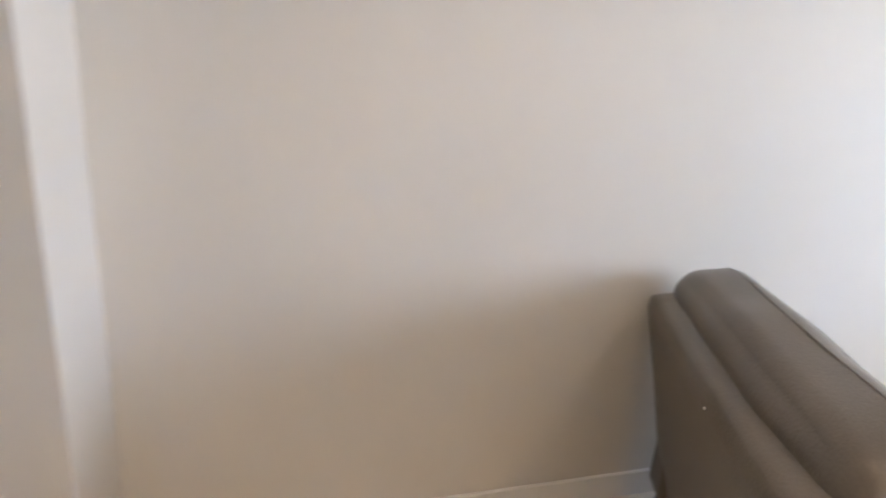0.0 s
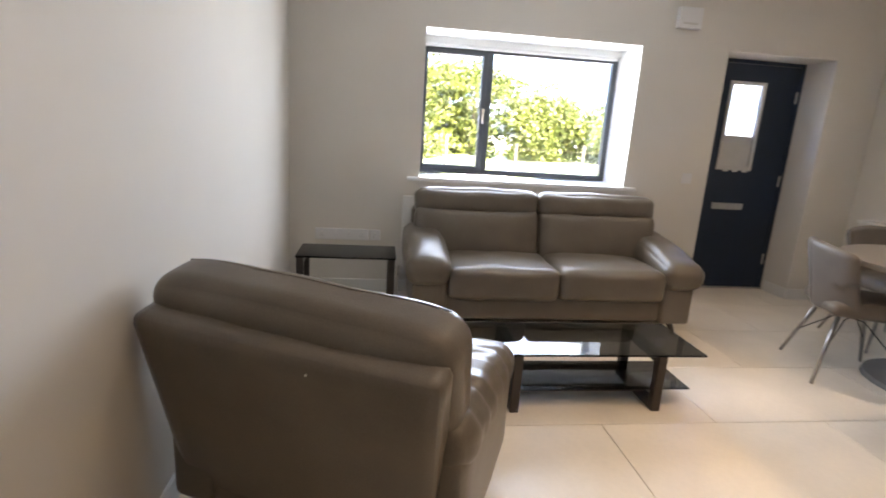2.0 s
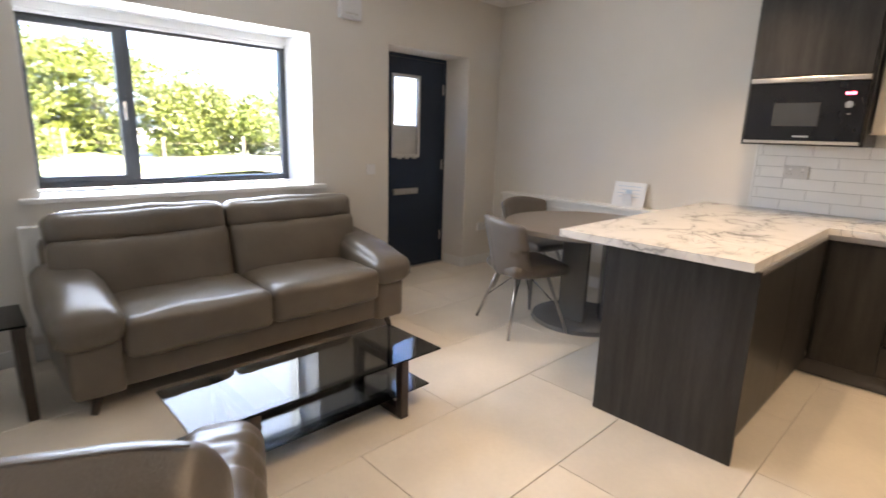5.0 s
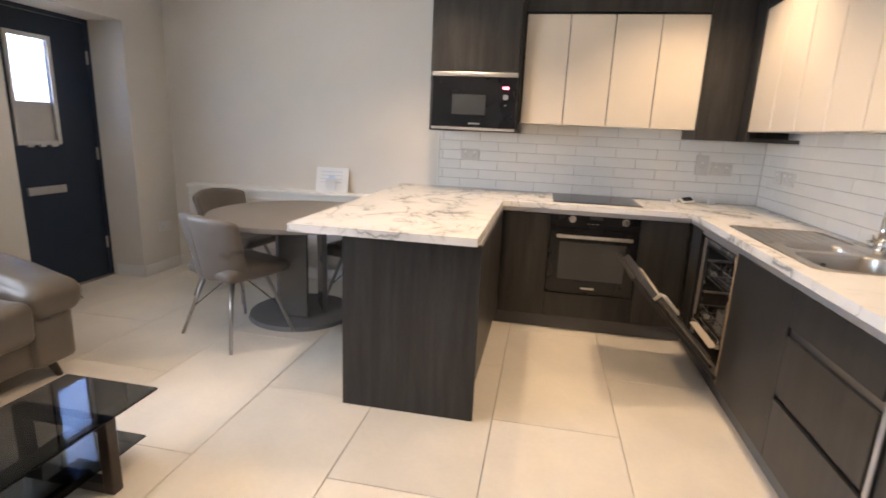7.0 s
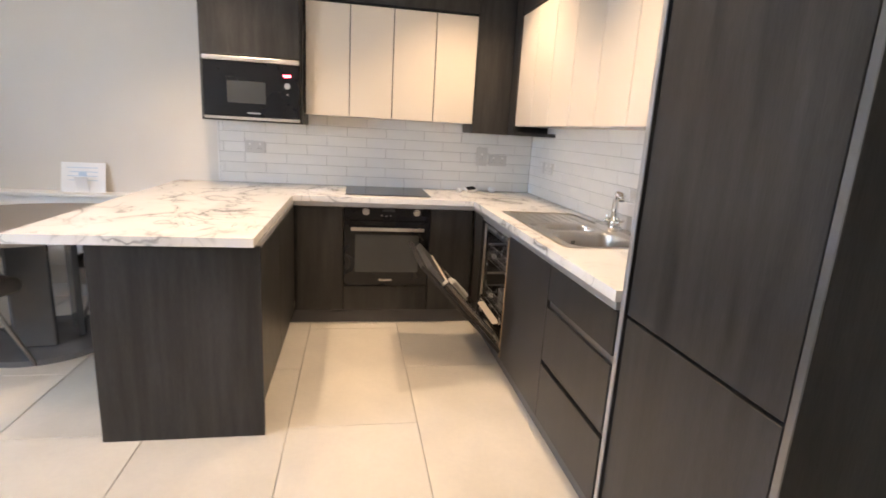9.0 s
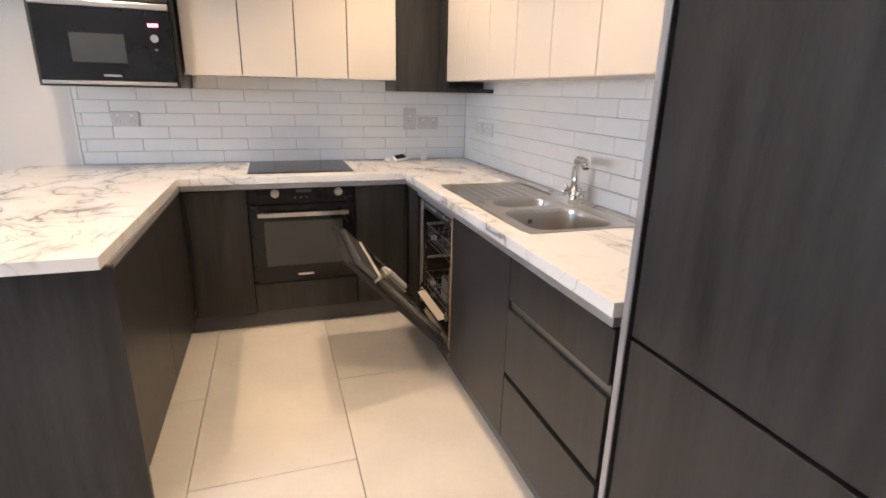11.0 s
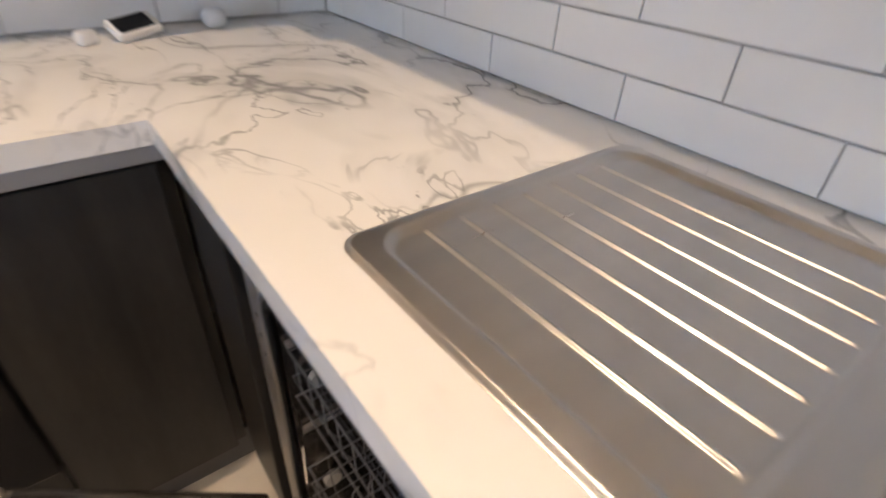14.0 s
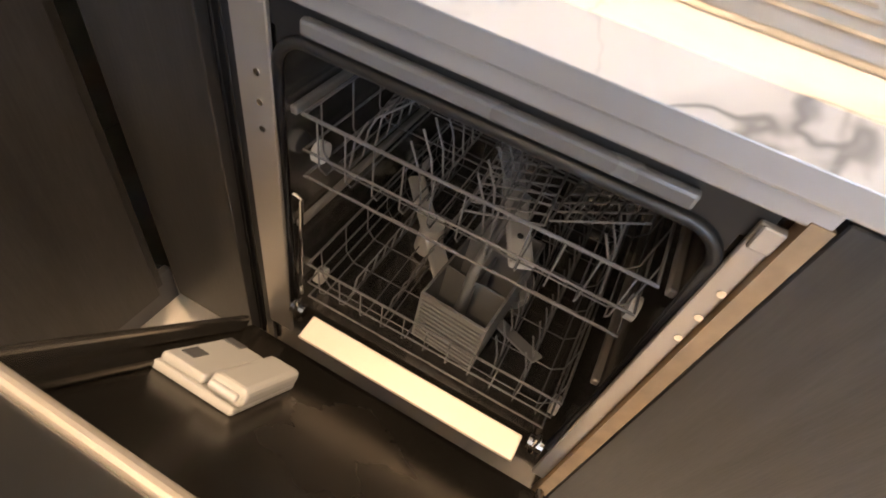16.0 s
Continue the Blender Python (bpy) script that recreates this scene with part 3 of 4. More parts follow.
# plinths
pl = thing("plinth", "dark grey recessed kick boards", "plinth", kind="structure")
part("board", box(-1.88, -0.56, -0.555, -0.54, 0.0, 0.10), M_PLINTH, pl)
part("board", box(-0.555, -0.54, -3.30, -0.556, 0.0, 0.10), M_PLINTH, pl)
part("board", box(-1.895, -1.88, -1.915, -0.556, 0.0, 0.10), M_PLINTH, pl)

# worktop
SX0, SX1, SY0, SY1 = -0.544, -0.070, -2.042, -1.046
wt = thing("worktop", "U-shaped white marble-effect worktop with grey veins", "worktop")
for name, rects in (("peninsula_slab", ((-2.745, -1.842, -1.968, -0.62), )), ("back_slab", ((-2.745, -0.62, -0.62, 0.0295), )),
                    ("corner_slab", ((-0.62, -0.0005, -1.07, 0.0295), )), ("front_slab", ((-0.62, SX0 + 0.02, -2.02, -1.07), )), ("rear_slab", ((SX1 - 0.02, -0.0005, -2.02, -1.07), )), ("end_slab", ((-0.62, -0.0005, -2.637, -2.02), ))):
    bm = bmesh.new()
    for x0, x1, y0, y1 in rects:
        add_box(bm, x0, x1, y0, y1, CB, CT)
    part(name, bm, M_MARBLE, wt)


# sink as one pressed sheet
def rr(x, y, x0, x1, y0, y1, r):
    """Signed distance to a rounded rectangle, negative inside."""
    qx = np.abs(x - (x0 + x1) / 2) - (x1 - x0) / 2 + r
    qy = np.abs(y - (y0 + y1) / 2) - (y1 - y0) / 2 + r
    return np.hypot(np.maximum(qx, 0), np.maximum(qy, 0)) + np.minimum(np.maximum(qx, qy), 0) - r


def step(e0, e1, v):
    k = np.clip((v - e0) / (e1 - e0), 0, 1)
    return k * k * (3 - 2 * k)


def sink():
    s = thing("sink", "stainless steel one-and-a-half bowl sink with ribbed drainer", "sink")
    xs = np.linspace(SX0, SX1, 340)
    ys = np.linspace(SY0, SY1, 300)
    X, Y = np.meshgrid(xs, ys)
    r = 0.03
    cx = np.clip(X, SX0 + r, SX1 - r)
    cy = np.clip(Y, SY0 + r, SY1 - r)
    d = np.hypot(X - cx, Y - cy)
    k = np.where(d > r, r / np.maximum(d, 1e-9), 1.0)
    X, Y = cx + (X - cx) * k, cy + (Y - cy) * k
    edge = rr(X, Y, SX0, SX1, SY0, SY1, r)
    Z = CT + 0.0005 + 0.004 * step(0, 0.008, -edge)
    pan = rr(X, Y, SX0 + 0.03, SX1 - 0.018, -1.435, SY1 - 0.018, 0.04)
    Z -= 0.008 * step(0.0, 0.012, -pan)
    pan2 = rr(X, Y, SX0 + 0.022, SX1 - 0.085, SY0 + 0.018, -1.455, 0.05)
    Z -= 0.003 * step(0.0, 0.01, -pan2)
    for i in range(7):
        rx = -0.452 + 0.0487 * i
        dist = np.hypot(np.maximum(np.abs(Y + 1.247) - 0.168, 0), X - rx)
        Z += 0.0027 * step(0.0042, 0.0008, dist)
    b1 = rr(X, Y, -0.455, -0.180, -1.632, -1.475, 0.062)
    Z -= 0.105 * step(0.0, 0.015, -b1) + 0.004 * step(0.0, 0.08, -b1)
    b2 = rr(X, Y, -0.490, -0.150, -2.010, -1.685, 0.075)
    Z -= 0.150 * step(0.0, 0.017, -b2) + 0.006 * step(0.0, 0.12, -b2)
    for dx, dy, dr in ((-0.318, -1.553, 0.03), (-0.32, -1.90, 0.042)):
        dd = np.hypot(X - dx, Y - dy)
        Z -= 0.006 * step(dr, dr - 0.008, dd)
    n, m_ = X.shape
    verts = np.stack([X, Y, Z], -1).reshape(-1, 3).tolist()
    faces = [(i * m_ + j, i * m_ + j + 1, (i + 1) * m_ + j + 1, (i + 1) * m_ + j) for i in range(n - 1) for j in range(m_ - 1)]
    me = bpy.data.meshes.new("basin")
    me.from_pydata(verts, [], faces)
    me.materials.append(M_STEEL)
    for p in me.polygons:
        p.use_smooth = True
    ob = new("basin", me)
    ob.parent = s
    for dx, dy, z, dr in ((-0.318, -1.553, CT - 0.113, 0.022), (-0.32, -1.90, CT - 0.158, 0.034)):
        p = part("drain", cyl((dx, dy, z - 0.004), (dx, dy, z + 0.002), dr, n=28), M_STEEL, s, "round steel waste strainer")
        for a in range(8):
            q = a * math.tau / 8
            part("drain_hole", cyl((dx + math.cos(q) * dr * 0.6, dy + math.sin(q) * dr * 0.6, z + 0.0012), (dx + math.cos(q) * dr * 0.6, dy + math.sin(q) * dr * 0.6, z + 0.0026), 0.003, n=8), M_BLACK, p)
    for k in range(4):
        part("overflow_slot", box(-0.363 + 0.011 * (k % 2), -0.355 + 0.011 * (k % 2), -1.7035, -1.6995, CT - 0.045 - 0.009 * (k // 2), CT - 0.039 - 0.009 * (k // 2)), M_BLACK, s)
    part("plug_cap", cyl((-0.495, -1.50, CT + 0.001), (-0.495, -1.50, CT + 0.005), 0.016, n=20), M_STEEL, s)


sink()


def tap():
    t = thing("tap", "polished chrome mixer tap with two cross handles", "tap", pose(-0.115, -1.64, CT + 0.0045))
    part("base", cyl((0, 0, 0), (0, 0, 0.045), 0.025, 0.021, 24), M_CHROME, t, "", True)
    part("column", cyl((0, 0, 0.04), (0, 0, 0.165), 0.019, 0.0155, 24), M_CHROME, t, "", True)
    pts = [(0, 0, 0.16), (0, 0, 0.18), (-0.004, -0.012, 0.193), (-0.012, -0.035, 0.200), (-0.045, -0.134, 0.198)]
    sp = part("spout", tube(pts, 0.0155, n=16), M_CHROME, t, "", True)
    part("nozzle", cyl((-0.044, -0.131, 0.200), (-0.048, -0.142, 0.176), 0.0165, n=20), M_CHROME, sp, "", True)
    part("aerator", cyl((-0.0481, -0.1422, 0.1755), (-0.0484, -0.1430, 0.1735), 0.012, n=20), M_BLACK, sp)
    for s in (-1, 1):
        b = part("valve", cyl((0, 0.0 , 0.045), (0.0, 0.055 * s, 0.055), 0.013, n=18), M_CHROME, t, "", True)
        for q in range(4):
            a = q * math.tau / 4 + 0.4
            part("handle_arm", cyl((0, 0.055 * s, 0.055), (math.cos(a) * 0.026, 0.058 * s, 0.055 + math.sin(a) * 0.026), 0.005, 0.0075, 10), M_CHROME, b, "", True)


tap()

# hob
h = thing("hob", "black ceramic glass induction hob set in the worktop", "hob")
part("glass", box(-1.502, -0.908, -0.515, 0.0, CT + 0.0005, CT + 0.006, 0.002, 2), M_BLACKGLASS, h)


# ---- wall units ----
UZ0, UZ1, UTOP = 1.432, 2.165, 2.42
t = thing("wall_cabinet", "dark framed wall cabinet with four cream doors", "cabinet", group="wall cabinets")
part("body", box(-1.788, -0.605, -0.308, 0.015, UZ0 + 0.012, UZ1 + 0.01), M_BLACK, t)
for k in range(4):
    front(t, "door", "y", -0.33, -1.782 + 0.2945 * k, -1.782 + 0.2945 * (k + 1), UZ0, UZ1, M_CREAM)
part("bottom_panel", box(-1.788, -0.605, -0.309, 0.015, UZ0 + 0.002, UZ0 + 0.011), M_CREAM, t)
part("top_panel", box(-1.788, -0.605, -0.335, 0.015, UZ1 + 0.012, UTOP), M_WOOD, t)

t = thing("corner_wall_cabinet", "dark wood corner wall cabinet with plain filler panels", "cabinet", group="wall cabinets")
part("body", box(-0.58, -0.016, -0.31, 0.015, 1.372, UTOP - 0.002), M_WOOD, t)
part("front_panel", box(-0.603, -0.336, -0.335, -0.311, 1.37, UTOP), M_WOOD, t)
part("side_panel", box(-0.335, -0.311, -0.475, -0.3105, 1.37, UTOP), M_WOOD, t)
part("bottom_panel", box(-0.3105, -0.016, -0.475, -0.311, 1.37, 1.395), M_WOOD, t)
part("return_panel", box(-0.603, -0.5805, -0.3105, 0.015, 1.37, UTOP), M_WOOD, t)

edges = (-0.482, -0.81, -1.112, -1.414, -1.72, -2.028, -2.34, -2.645)
for k in range(0, 7, 2):
    hi, lo = edges[k], edges[min(k + 2, 7)]
    t = thing("wall_cabinet", "cream-fronted wall cabinet above the sink", "cabinet", group="wall cabinets")
    part("body", box(-0.308, -0.016, lo + 0.001, hi - 0.001, UZ0 + 0.012, UZ1 + 0.01), M_BLACK, t)
    for j in range(k, min(k + 2, 7)):
        front(t, "door", "x", -0.33, edges[j + 1], edges[j], UZ0, UZ1, M_CREAM)
    part("bottom_panel", box(-0.309, -0.016, lo + 0.001, hi - 0.001, UZ0 + 0.002, UZ0 + 0.011), M_CREAM, t)
    part("top_panel", box(-0.335, -0.016, lo + 0.001, hi - 0.001, UZ1 + 0.012, UTOP), M_WOOD, t)


def microwave_tower():
    t = thing("microwave_cabinet", "dark wood wall cabinet housing the microwave", "cabinet", group="wall cabinets")
    x0, x1, y = -2.432, -1.792, -0.405
    part("side", box(x0, x0 + 0.018, y, 0.015, 1.362, UTOP), M_WOOD, t)
    part("side", box(x1 - 0.018, x1, y, 0.015, 1.362, UTOP), M_WOOD, t)
    part("shelf", box(x0 + 0.018, x1 - 0.018, y + 0.02, 0.015, 1.362, 1.378), M_WOOD, t)
    part("back", box(x0 + 0.018, x1 - 0.018, 0.0, 0.015, 1.378, UTOP), M_WOOD, t)
    part("door", box(x0 + 0.02, x1 - 0.02, y - 0.02, y, 1.772, UTOP, 0.0016, 1), M_WOOD, t)
    part("upper_body", box(x0 + 0.019, x1 - 0.019, y + 0.002, -0.001, 1.772, UTOP - 0.002), M_WOOD, t)
    w = thing("microwave", "built-in black glass microwave with steel trims", "microwave")
    a, b = x0 + 0.02, x1 - 0.02
    part("body", box(a + 0.01, b - 0.01, y, -0.01, 1.385, 1.755), M_BLACK, w)
    part("front", box(a, b, y - 0.024, y, 1.392, 1.735, 0.003), M_BLACKGLASS, w)
    part("top_trim", box(a, b, y - 0.032, y, 1.737, 1.765, 0.004), M_STEEL, w, "brushed steel top trim and grip")
    part("bottom_trim", box(a, b, y - 0.028, y, 1.372, 1.390, 0.004), M_STEEL, w, "brushed steel bottom trim")
    part("window", box(a + 0.145, b - 0.215, y - 0.0262, y - 0.0235, 1.478, 1.615, 0.001, 1), M_GREYGLASS, w, "grey tinted window")
    k = part("knob", cyl((b - 0.075, y - 0.024, 1.60), (b - 0.075, y - 0.044, 1.60), 0.022, 0.019, 28), M_CHROME, w, "round chrome knob")
    part("display", box(b - 0.105, b - 0.048, y - 0.0258, y - 0.0235, 1.652, 1.676), M_BLACKGLASS, w)
    for j in range(4):
        part("digit", box(b - 0.10 + j * 0.012, b - 0.092 + j * 0.012, y - 0.0268, y - 0.0255, 1.657, 1.671), M_RED, w, "glowing red digit")
    part("badge", box(a + 0.27, a + 0.35, y - 0.0258, y - 0.0235, 1.412, 1.422), M_STEEL, w)
    part("button", box(b - 0.082, b - 0.068, y - 0.026, y - 0.0235, 1.545, 1.551), M_STEEL, w)


microwave_tower()


# ---- tall fridge unit ----
t = thing("tall_fridge_unit", "tall dark wood integrated fridge freezer housing, two doors", "cabinet")
TY0, TY1 = -3.324, -2.66
part("body", box(-0.578, 0.0, TY0 + 0.02, TY1 - 0.02, 0.1, UTOP), M_WOOD, t)
part("side_panel", box(-0.605, 0.0, TY1 - 0.019, TY1, 0.0, UTOP, 0.001, 1), M_WOOD, t)
part("side_panel", box(-0.605, 0.0, TY0, TY0 + 0.019, 0.0, UTOP, 0.001, 1), M_WOOD, t)
part("edge_profile", box(-0.612, -0.6055, TY1 - 0.02, TY1 + 0.001, 0.0, UTOP, 0.002, 1), M_ALU2, t, "grey metal edge profile")
part("edge_profile", box(-0.610, -0.6055, TY0 - 0.001, TY0 + 0.02, 0.0, UTOP, 0.002, 1), M_ALU, t, "grey metal edge profile")
front(t, "upper_door", "x", -0.60, TY0 + 0.03, TY1 - 0.024, 0.845, UTOP)
front(t, "lower_door", "x", -0.60, TY0 + 0.03, TY1 - 0.024, 0.105, 0.838)


# ---- dishwasher, door half open ----
def wires(lines, r, n=5):
    """Round wires along several polylines, in one mesh."""
    bm = bmesh.new()
    for pts in lines:
        for p, q in zip(pts, pts[1:]):
            add_cyl(bm, p, q, r, n=n)
    return bm


def dishwasher():
    d = thing("dishwasher", "integrated dishwasher with its dark door half open", "dishwasher")
    y0, y1 = -1.432, -0.822
    xf = -0.585
    iy0, iy1, iz0, iz1 = -1.386, -0.910, 0.285, 0.785
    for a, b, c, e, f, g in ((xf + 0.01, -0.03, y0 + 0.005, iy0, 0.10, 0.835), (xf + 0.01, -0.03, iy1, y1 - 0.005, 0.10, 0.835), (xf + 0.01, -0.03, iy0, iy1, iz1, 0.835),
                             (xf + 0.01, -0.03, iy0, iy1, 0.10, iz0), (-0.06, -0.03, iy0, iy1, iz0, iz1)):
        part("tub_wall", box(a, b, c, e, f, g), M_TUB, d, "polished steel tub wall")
    # dark collar round the opening with rounded upper corners
    collar = bmesh.new()
    add_box(collar, xf + 0.002, xf + 0.0095, y0 + 0.03, y1 - 0.03, iz1 - 0.008, 0.815)
    for yc, sgn in ((iy0, 1), (iy1, -1)):
        for k in range(6):
            a0, a1 = radians(15 * k), radians(15 * (k + 1))
            r = 0.045
            top = iz1 - 0.008
            y_a, y_b = yc + sgn * r * (1 - math.cos(a0)), yc + sgn * r * (1 - math.cos(a1))
            z_a = top - r * (1 - math.sin((a0 + a1) / 2))
            add_box(collar, xf + 0.002, xf + 0.0095, min(y_a, y_b), max(y_a, y_b), z_a, top)
    part("collar", collar, M_BLACK, d, "dark plastic collar round the opening")
    for z in (0.47, 0.665):
        for y in (iy0 + 0.006, iy1 - 0.006):
            part("guide_rail", box(-0.57, -0.10, y - 0.005, y + 0.005, z, z + 0.012, 0.002, 1), M_STRIP, d)
    arm = part("upper_spray_arm", box(-0.19, 0.19, -0.018, 0.018, -0.006, 0.006, 0.005, 2, pose(-0.33, -1.15, 0.535, 0, 0, 25)), M_GREYPL, d, "grey upper spray arm")
    for k in range(6):
        q = 0.055 * (k - 2.5)
        part("jet", cyl((-0.33 + q * 0.906, -1.15 + q * 0.423, 0.5405), (-0.33 + q * 0.906, -1.15 + q * 0.423, 0.5425), 0.005, n=10), M_BLACK, arm)
    for ya, yb in ((-0.906, -0.857), (-1.412, -1.390)):
        s = part("side_strip", box(xf - 0.006, xf + 0.0015, ya, yb, 0.20, 0.80, 0.0015, 1), M_STRIP, d, "brushed steel side strip")
        for z in (0.643, 0.680, 0.718):
            part("screw", cyl((xf - 0.0055, (ya + yb) / 2 - 0.006, z), (xf - 0.0075, (ya + yb) / 2 - 0.006, z), 0.0045, n=12), M_CHROME, s)
    # black strip put in as the shade of the open gap beside the frame
    part("gap_shadow_strip", box(-0.585, -0.578, -0.8565, -0.842, 0.11, 0.83), M_BLACK, d, "black strip standing in for the shade in the gap beside the frame")
    part("board_edge", box(-0.600, -0.578, -1.4315, -1.4135, 0.11, 0.822), M_RAWEDGE, d, "raw board edge")
    part("bracket", box(xf - 0.011, xf - 0.006, -1.411, -1.392, 0.776, 0.801, 0.0015, 1), M_STRIP, d, "small steel fixing bracket")
    part("seal_bar", box(xf - 0.010, xf + 0.003, -1.342, -0.948, 0.784, 0.802, 0.004, 2), M_RACK, d, "grey rubber top seal")
    r = 0.04
    right = []
    for k in range(7):
        a = radians(90 + 90 * k / 6)
        right.append((xf + 0.001, iy0 + r + math.cos(a) * r, iz1 - 0.014 - r + math.sin(a) * r))
    right.append((xf + 0.001, iy0, iz0 + 0.01))
    left = [(x, iy0 + iy1 - y, z) for x, y, z in right]
    part("gasket", tube(left[::-1] + right, 0.007, False, 8), M_BLACK, d, "black rubber gasket", True)
    part("front_lip", box(-0.022, 0.022, -1.345, -0.955, -0.003, 0.003, 0.002, 1, pose(-0.611, 0, 0.288, 0, -9, 0)), M_LIP, d, "bright steel lower lip")
    for y in (iy0 + 0.022, iy1 - 0.022):
        part("hinge", cyl((xf - 0.012, y - 0.012, 0.305), (xf - 0.012, y + 0.012, 0.305), 0.012, n=14), M_CHROME, d, "steel hinge")
        part("hinge_plate", box(xf - 0.022, xf - 0.008, y - 0.004, y + 0.004, 0.285, 0.335, 0.002, 1), M_CHROME, d)
    part("door_stay", wires([[(-0.578, iy1 - 0.012, 0.32), (-0.570, iy1 - 0.012, 0.53), (-0.578, iy1 - 0.004, 0.545)]], 0.0035, 8), M_CHROME, d, "thin chrome door stay")
    # lower spray arm and filter
    low = part("spray_arm", box(-0.16, 0.16, -0.018, 0.018, -0.006, 0.006, 0.005, 2, pose(-0.34, -1.04, 0.335, 0, 0, 40)), M_GREYPL, d)
    part("arm_hub", cyl((-0.34, -1.04, 0.295), (-0.34, -1.04, 0.36), 0.028, 0.022, 18), M_GREYPL, low)
    part("filter", cyl((-0.33, -1.20, 0.286), (-0.33, -1.20, 0.31), 0.06, n=20), M_GREYPL, d)

    def rack(name, z, h, label, tines):
        xa, xb, ya, yb = -0.572, -0.09, iy0 + 0.022, iy1 - 0.022
        k = thing_part(name, d, label)
        for zz, rr_ in ((z + h, 0.0028), (z + h * 0.45, 0.0022), (z, 0.0024)):
            part("hoop", tube([(xa, ya, zz), (xb, ya, zz), (xb, yb, zz), (xa, yb, zz)], rr_, True, 6), M_RACK, k)
        lines = []
        for i in range(11):
            y = ya + (yb - ya) * (i + 0.5) / 11
            lines.append([(xa, y, z + h), (xa + 0.004, y, z + 0.02), (xa + 0.018, y, z), (xb, y, z), (xb, y, z + h)])
        for i in range(7):
            x = xa + (xb - xa) * (i + 0.5) / 7
            lines.append([(x, ya, z + h), (x, ya + 0.004, z + 0.02), (x, ya + 0.02, z), (x, yb - 0.02, z), (x, yb - 0.004, z + 0.02), (x, yb, z + h)])
        w = part("wire_grid", wires(lines, 0.0013), M_RACK, k)
        w["kind"] = "stuff"
        rows = []
        for y, lean in tines:
            rows.append([(xa + 0.03, y, z + 0.004), (xb - 0.03, y, z + 0.004)])
            for i in range(13):
                x = xa + 0.045 + (xb - xa - 0.1) * i / 12
                rows.append([(x, y, z + 0.004), (x, y + lean * 0.3, z + 0.05), (x + 0.006, y + lean, z + 0.085)])
        w = part("tine_row", wires(rows, 0.0016), M_RACK, k, "bent plate tines")
        w["kind"] = "stuff"
        for y in (ya - 0.004, yb + 0.004):
            for x in (xa + 0.04, xb - 0.06):
                part("roller", cyl((x, y - 0.006, z + 0.012), (x, y + 0.006, z + 0.012), 0.016, n=14), M_GREYPL, k)
        return k

    def flap(parent, m, w, h, nx, ny):
        """A fold-down lattice in a rack."""
        lines = [[m @ Vector((-w / 2 + w * i / nx, 0, 0)), m @ Vector((-w / 2 + w * i / nx, 0.012, h))] for i in range(nx + 1)]
        lines += [[m @ Vector((-w / 2, 0.012 * i / ny, h * i / ny)), m @ Vector((w / 2, 0.012 * i / ny, h * i / ny))] for i in range(ny + 1)]
        p = part("lattice", wires(lines, 0.0016), M_RACK, parent)
        p["kind"] = "stuff"

    rack("lower_rack", 0.312, 0.085, "grey wire lower rack", ((-1.31, 0.02), (-1.26, 0.02), (-1.06, -0.02), (-0.99, -0.02)))
    up = rack("upper_rack", 0.580, 0.095, "grey wire upper rack", ((-1.33, 0.03), (-1.17, 0.03), (-1.08, 0.03), (-0.97, -0.02)))
    flap(up, pose(-0.42, -0.975, 0.655, 55, 0, 8), 0.16, 0.09, 8, 4)
    flap(up, pose(-0.36, -1.25, 0.62, 62, 0, -6), 0.26, 0.12, 12, 6)
    flap(up, pose(-0.40, -1.13, 0.61, 80, 0, 4), 0.26, 0.10, 13, 5)
    door = thing_part("door", d, "dark inner door with raised rim")
    door.matrix_basis = Matrix.Translation((-0.632, 0, 0.25)) @ Matrix.Rotation(radians(-43), 4, "Y")
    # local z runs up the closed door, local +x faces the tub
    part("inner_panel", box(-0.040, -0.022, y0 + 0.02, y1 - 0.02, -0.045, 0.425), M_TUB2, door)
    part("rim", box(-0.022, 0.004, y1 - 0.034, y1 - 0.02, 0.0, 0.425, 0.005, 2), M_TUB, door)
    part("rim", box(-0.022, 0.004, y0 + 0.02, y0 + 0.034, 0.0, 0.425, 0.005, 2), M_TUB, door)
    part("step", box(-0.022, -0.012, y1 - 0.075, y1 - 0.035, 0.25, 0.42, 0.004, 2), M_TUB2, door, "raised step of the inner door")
    part("rim", box(-0.040, 0.002, y0 + 0.02, y1 - 0.02, 0.426, 0.444, 0.006, 2), M_LIP, door, "steel top rim")
    part("control_strip", box(-0.040, -0.006, y0 + 0.02, y1 - 0.02, 0.445, 0.56, 0.006, 2), M_ALU, door, "grey metal control strip")
    part("wood_front", box(-0.062, -0.041, y0 + 0.003, y1 - 0.003, -0.10, 0.60, 0.0016, 1), M_WOOD, door)
    disp = part("detergent_dispenser", box(-0.0218, -0.010, -1.015, -0.892, 0.105, 0.262, 0.004, 2), M_GREYPL, door, "pale grey detergent dispenser")
    part("rinse_cover", box(-0.0098, 0.003, -0.962, -0.896, 0.118, 0.258, 0.005, 3), M_GREYPL, disp)
    part("lid", box(-0.0098, 0.016, -1.022, -0.968, 0.122, 0.262, 0.009, 3), M_GREYPL, disp, "bulging dispenser lid")
    part("lid_lip", box(0.0, 0.010, -1.016, -0.974, 0.262, 0.272, 0.004, 2), M_PLASTIC, disp)
    part("catch", box(0.0028, 0.0045, -0.925, -0.905, 0.205, 0.235), M_RACK, disp, "grey catch")
    part("rinse_cap", box(0.0028, 0.0050, -0.93, -0.90, 0.122, 0.142, 0.001, 1), M_RACK, disp, "dark rinse-aid cap")
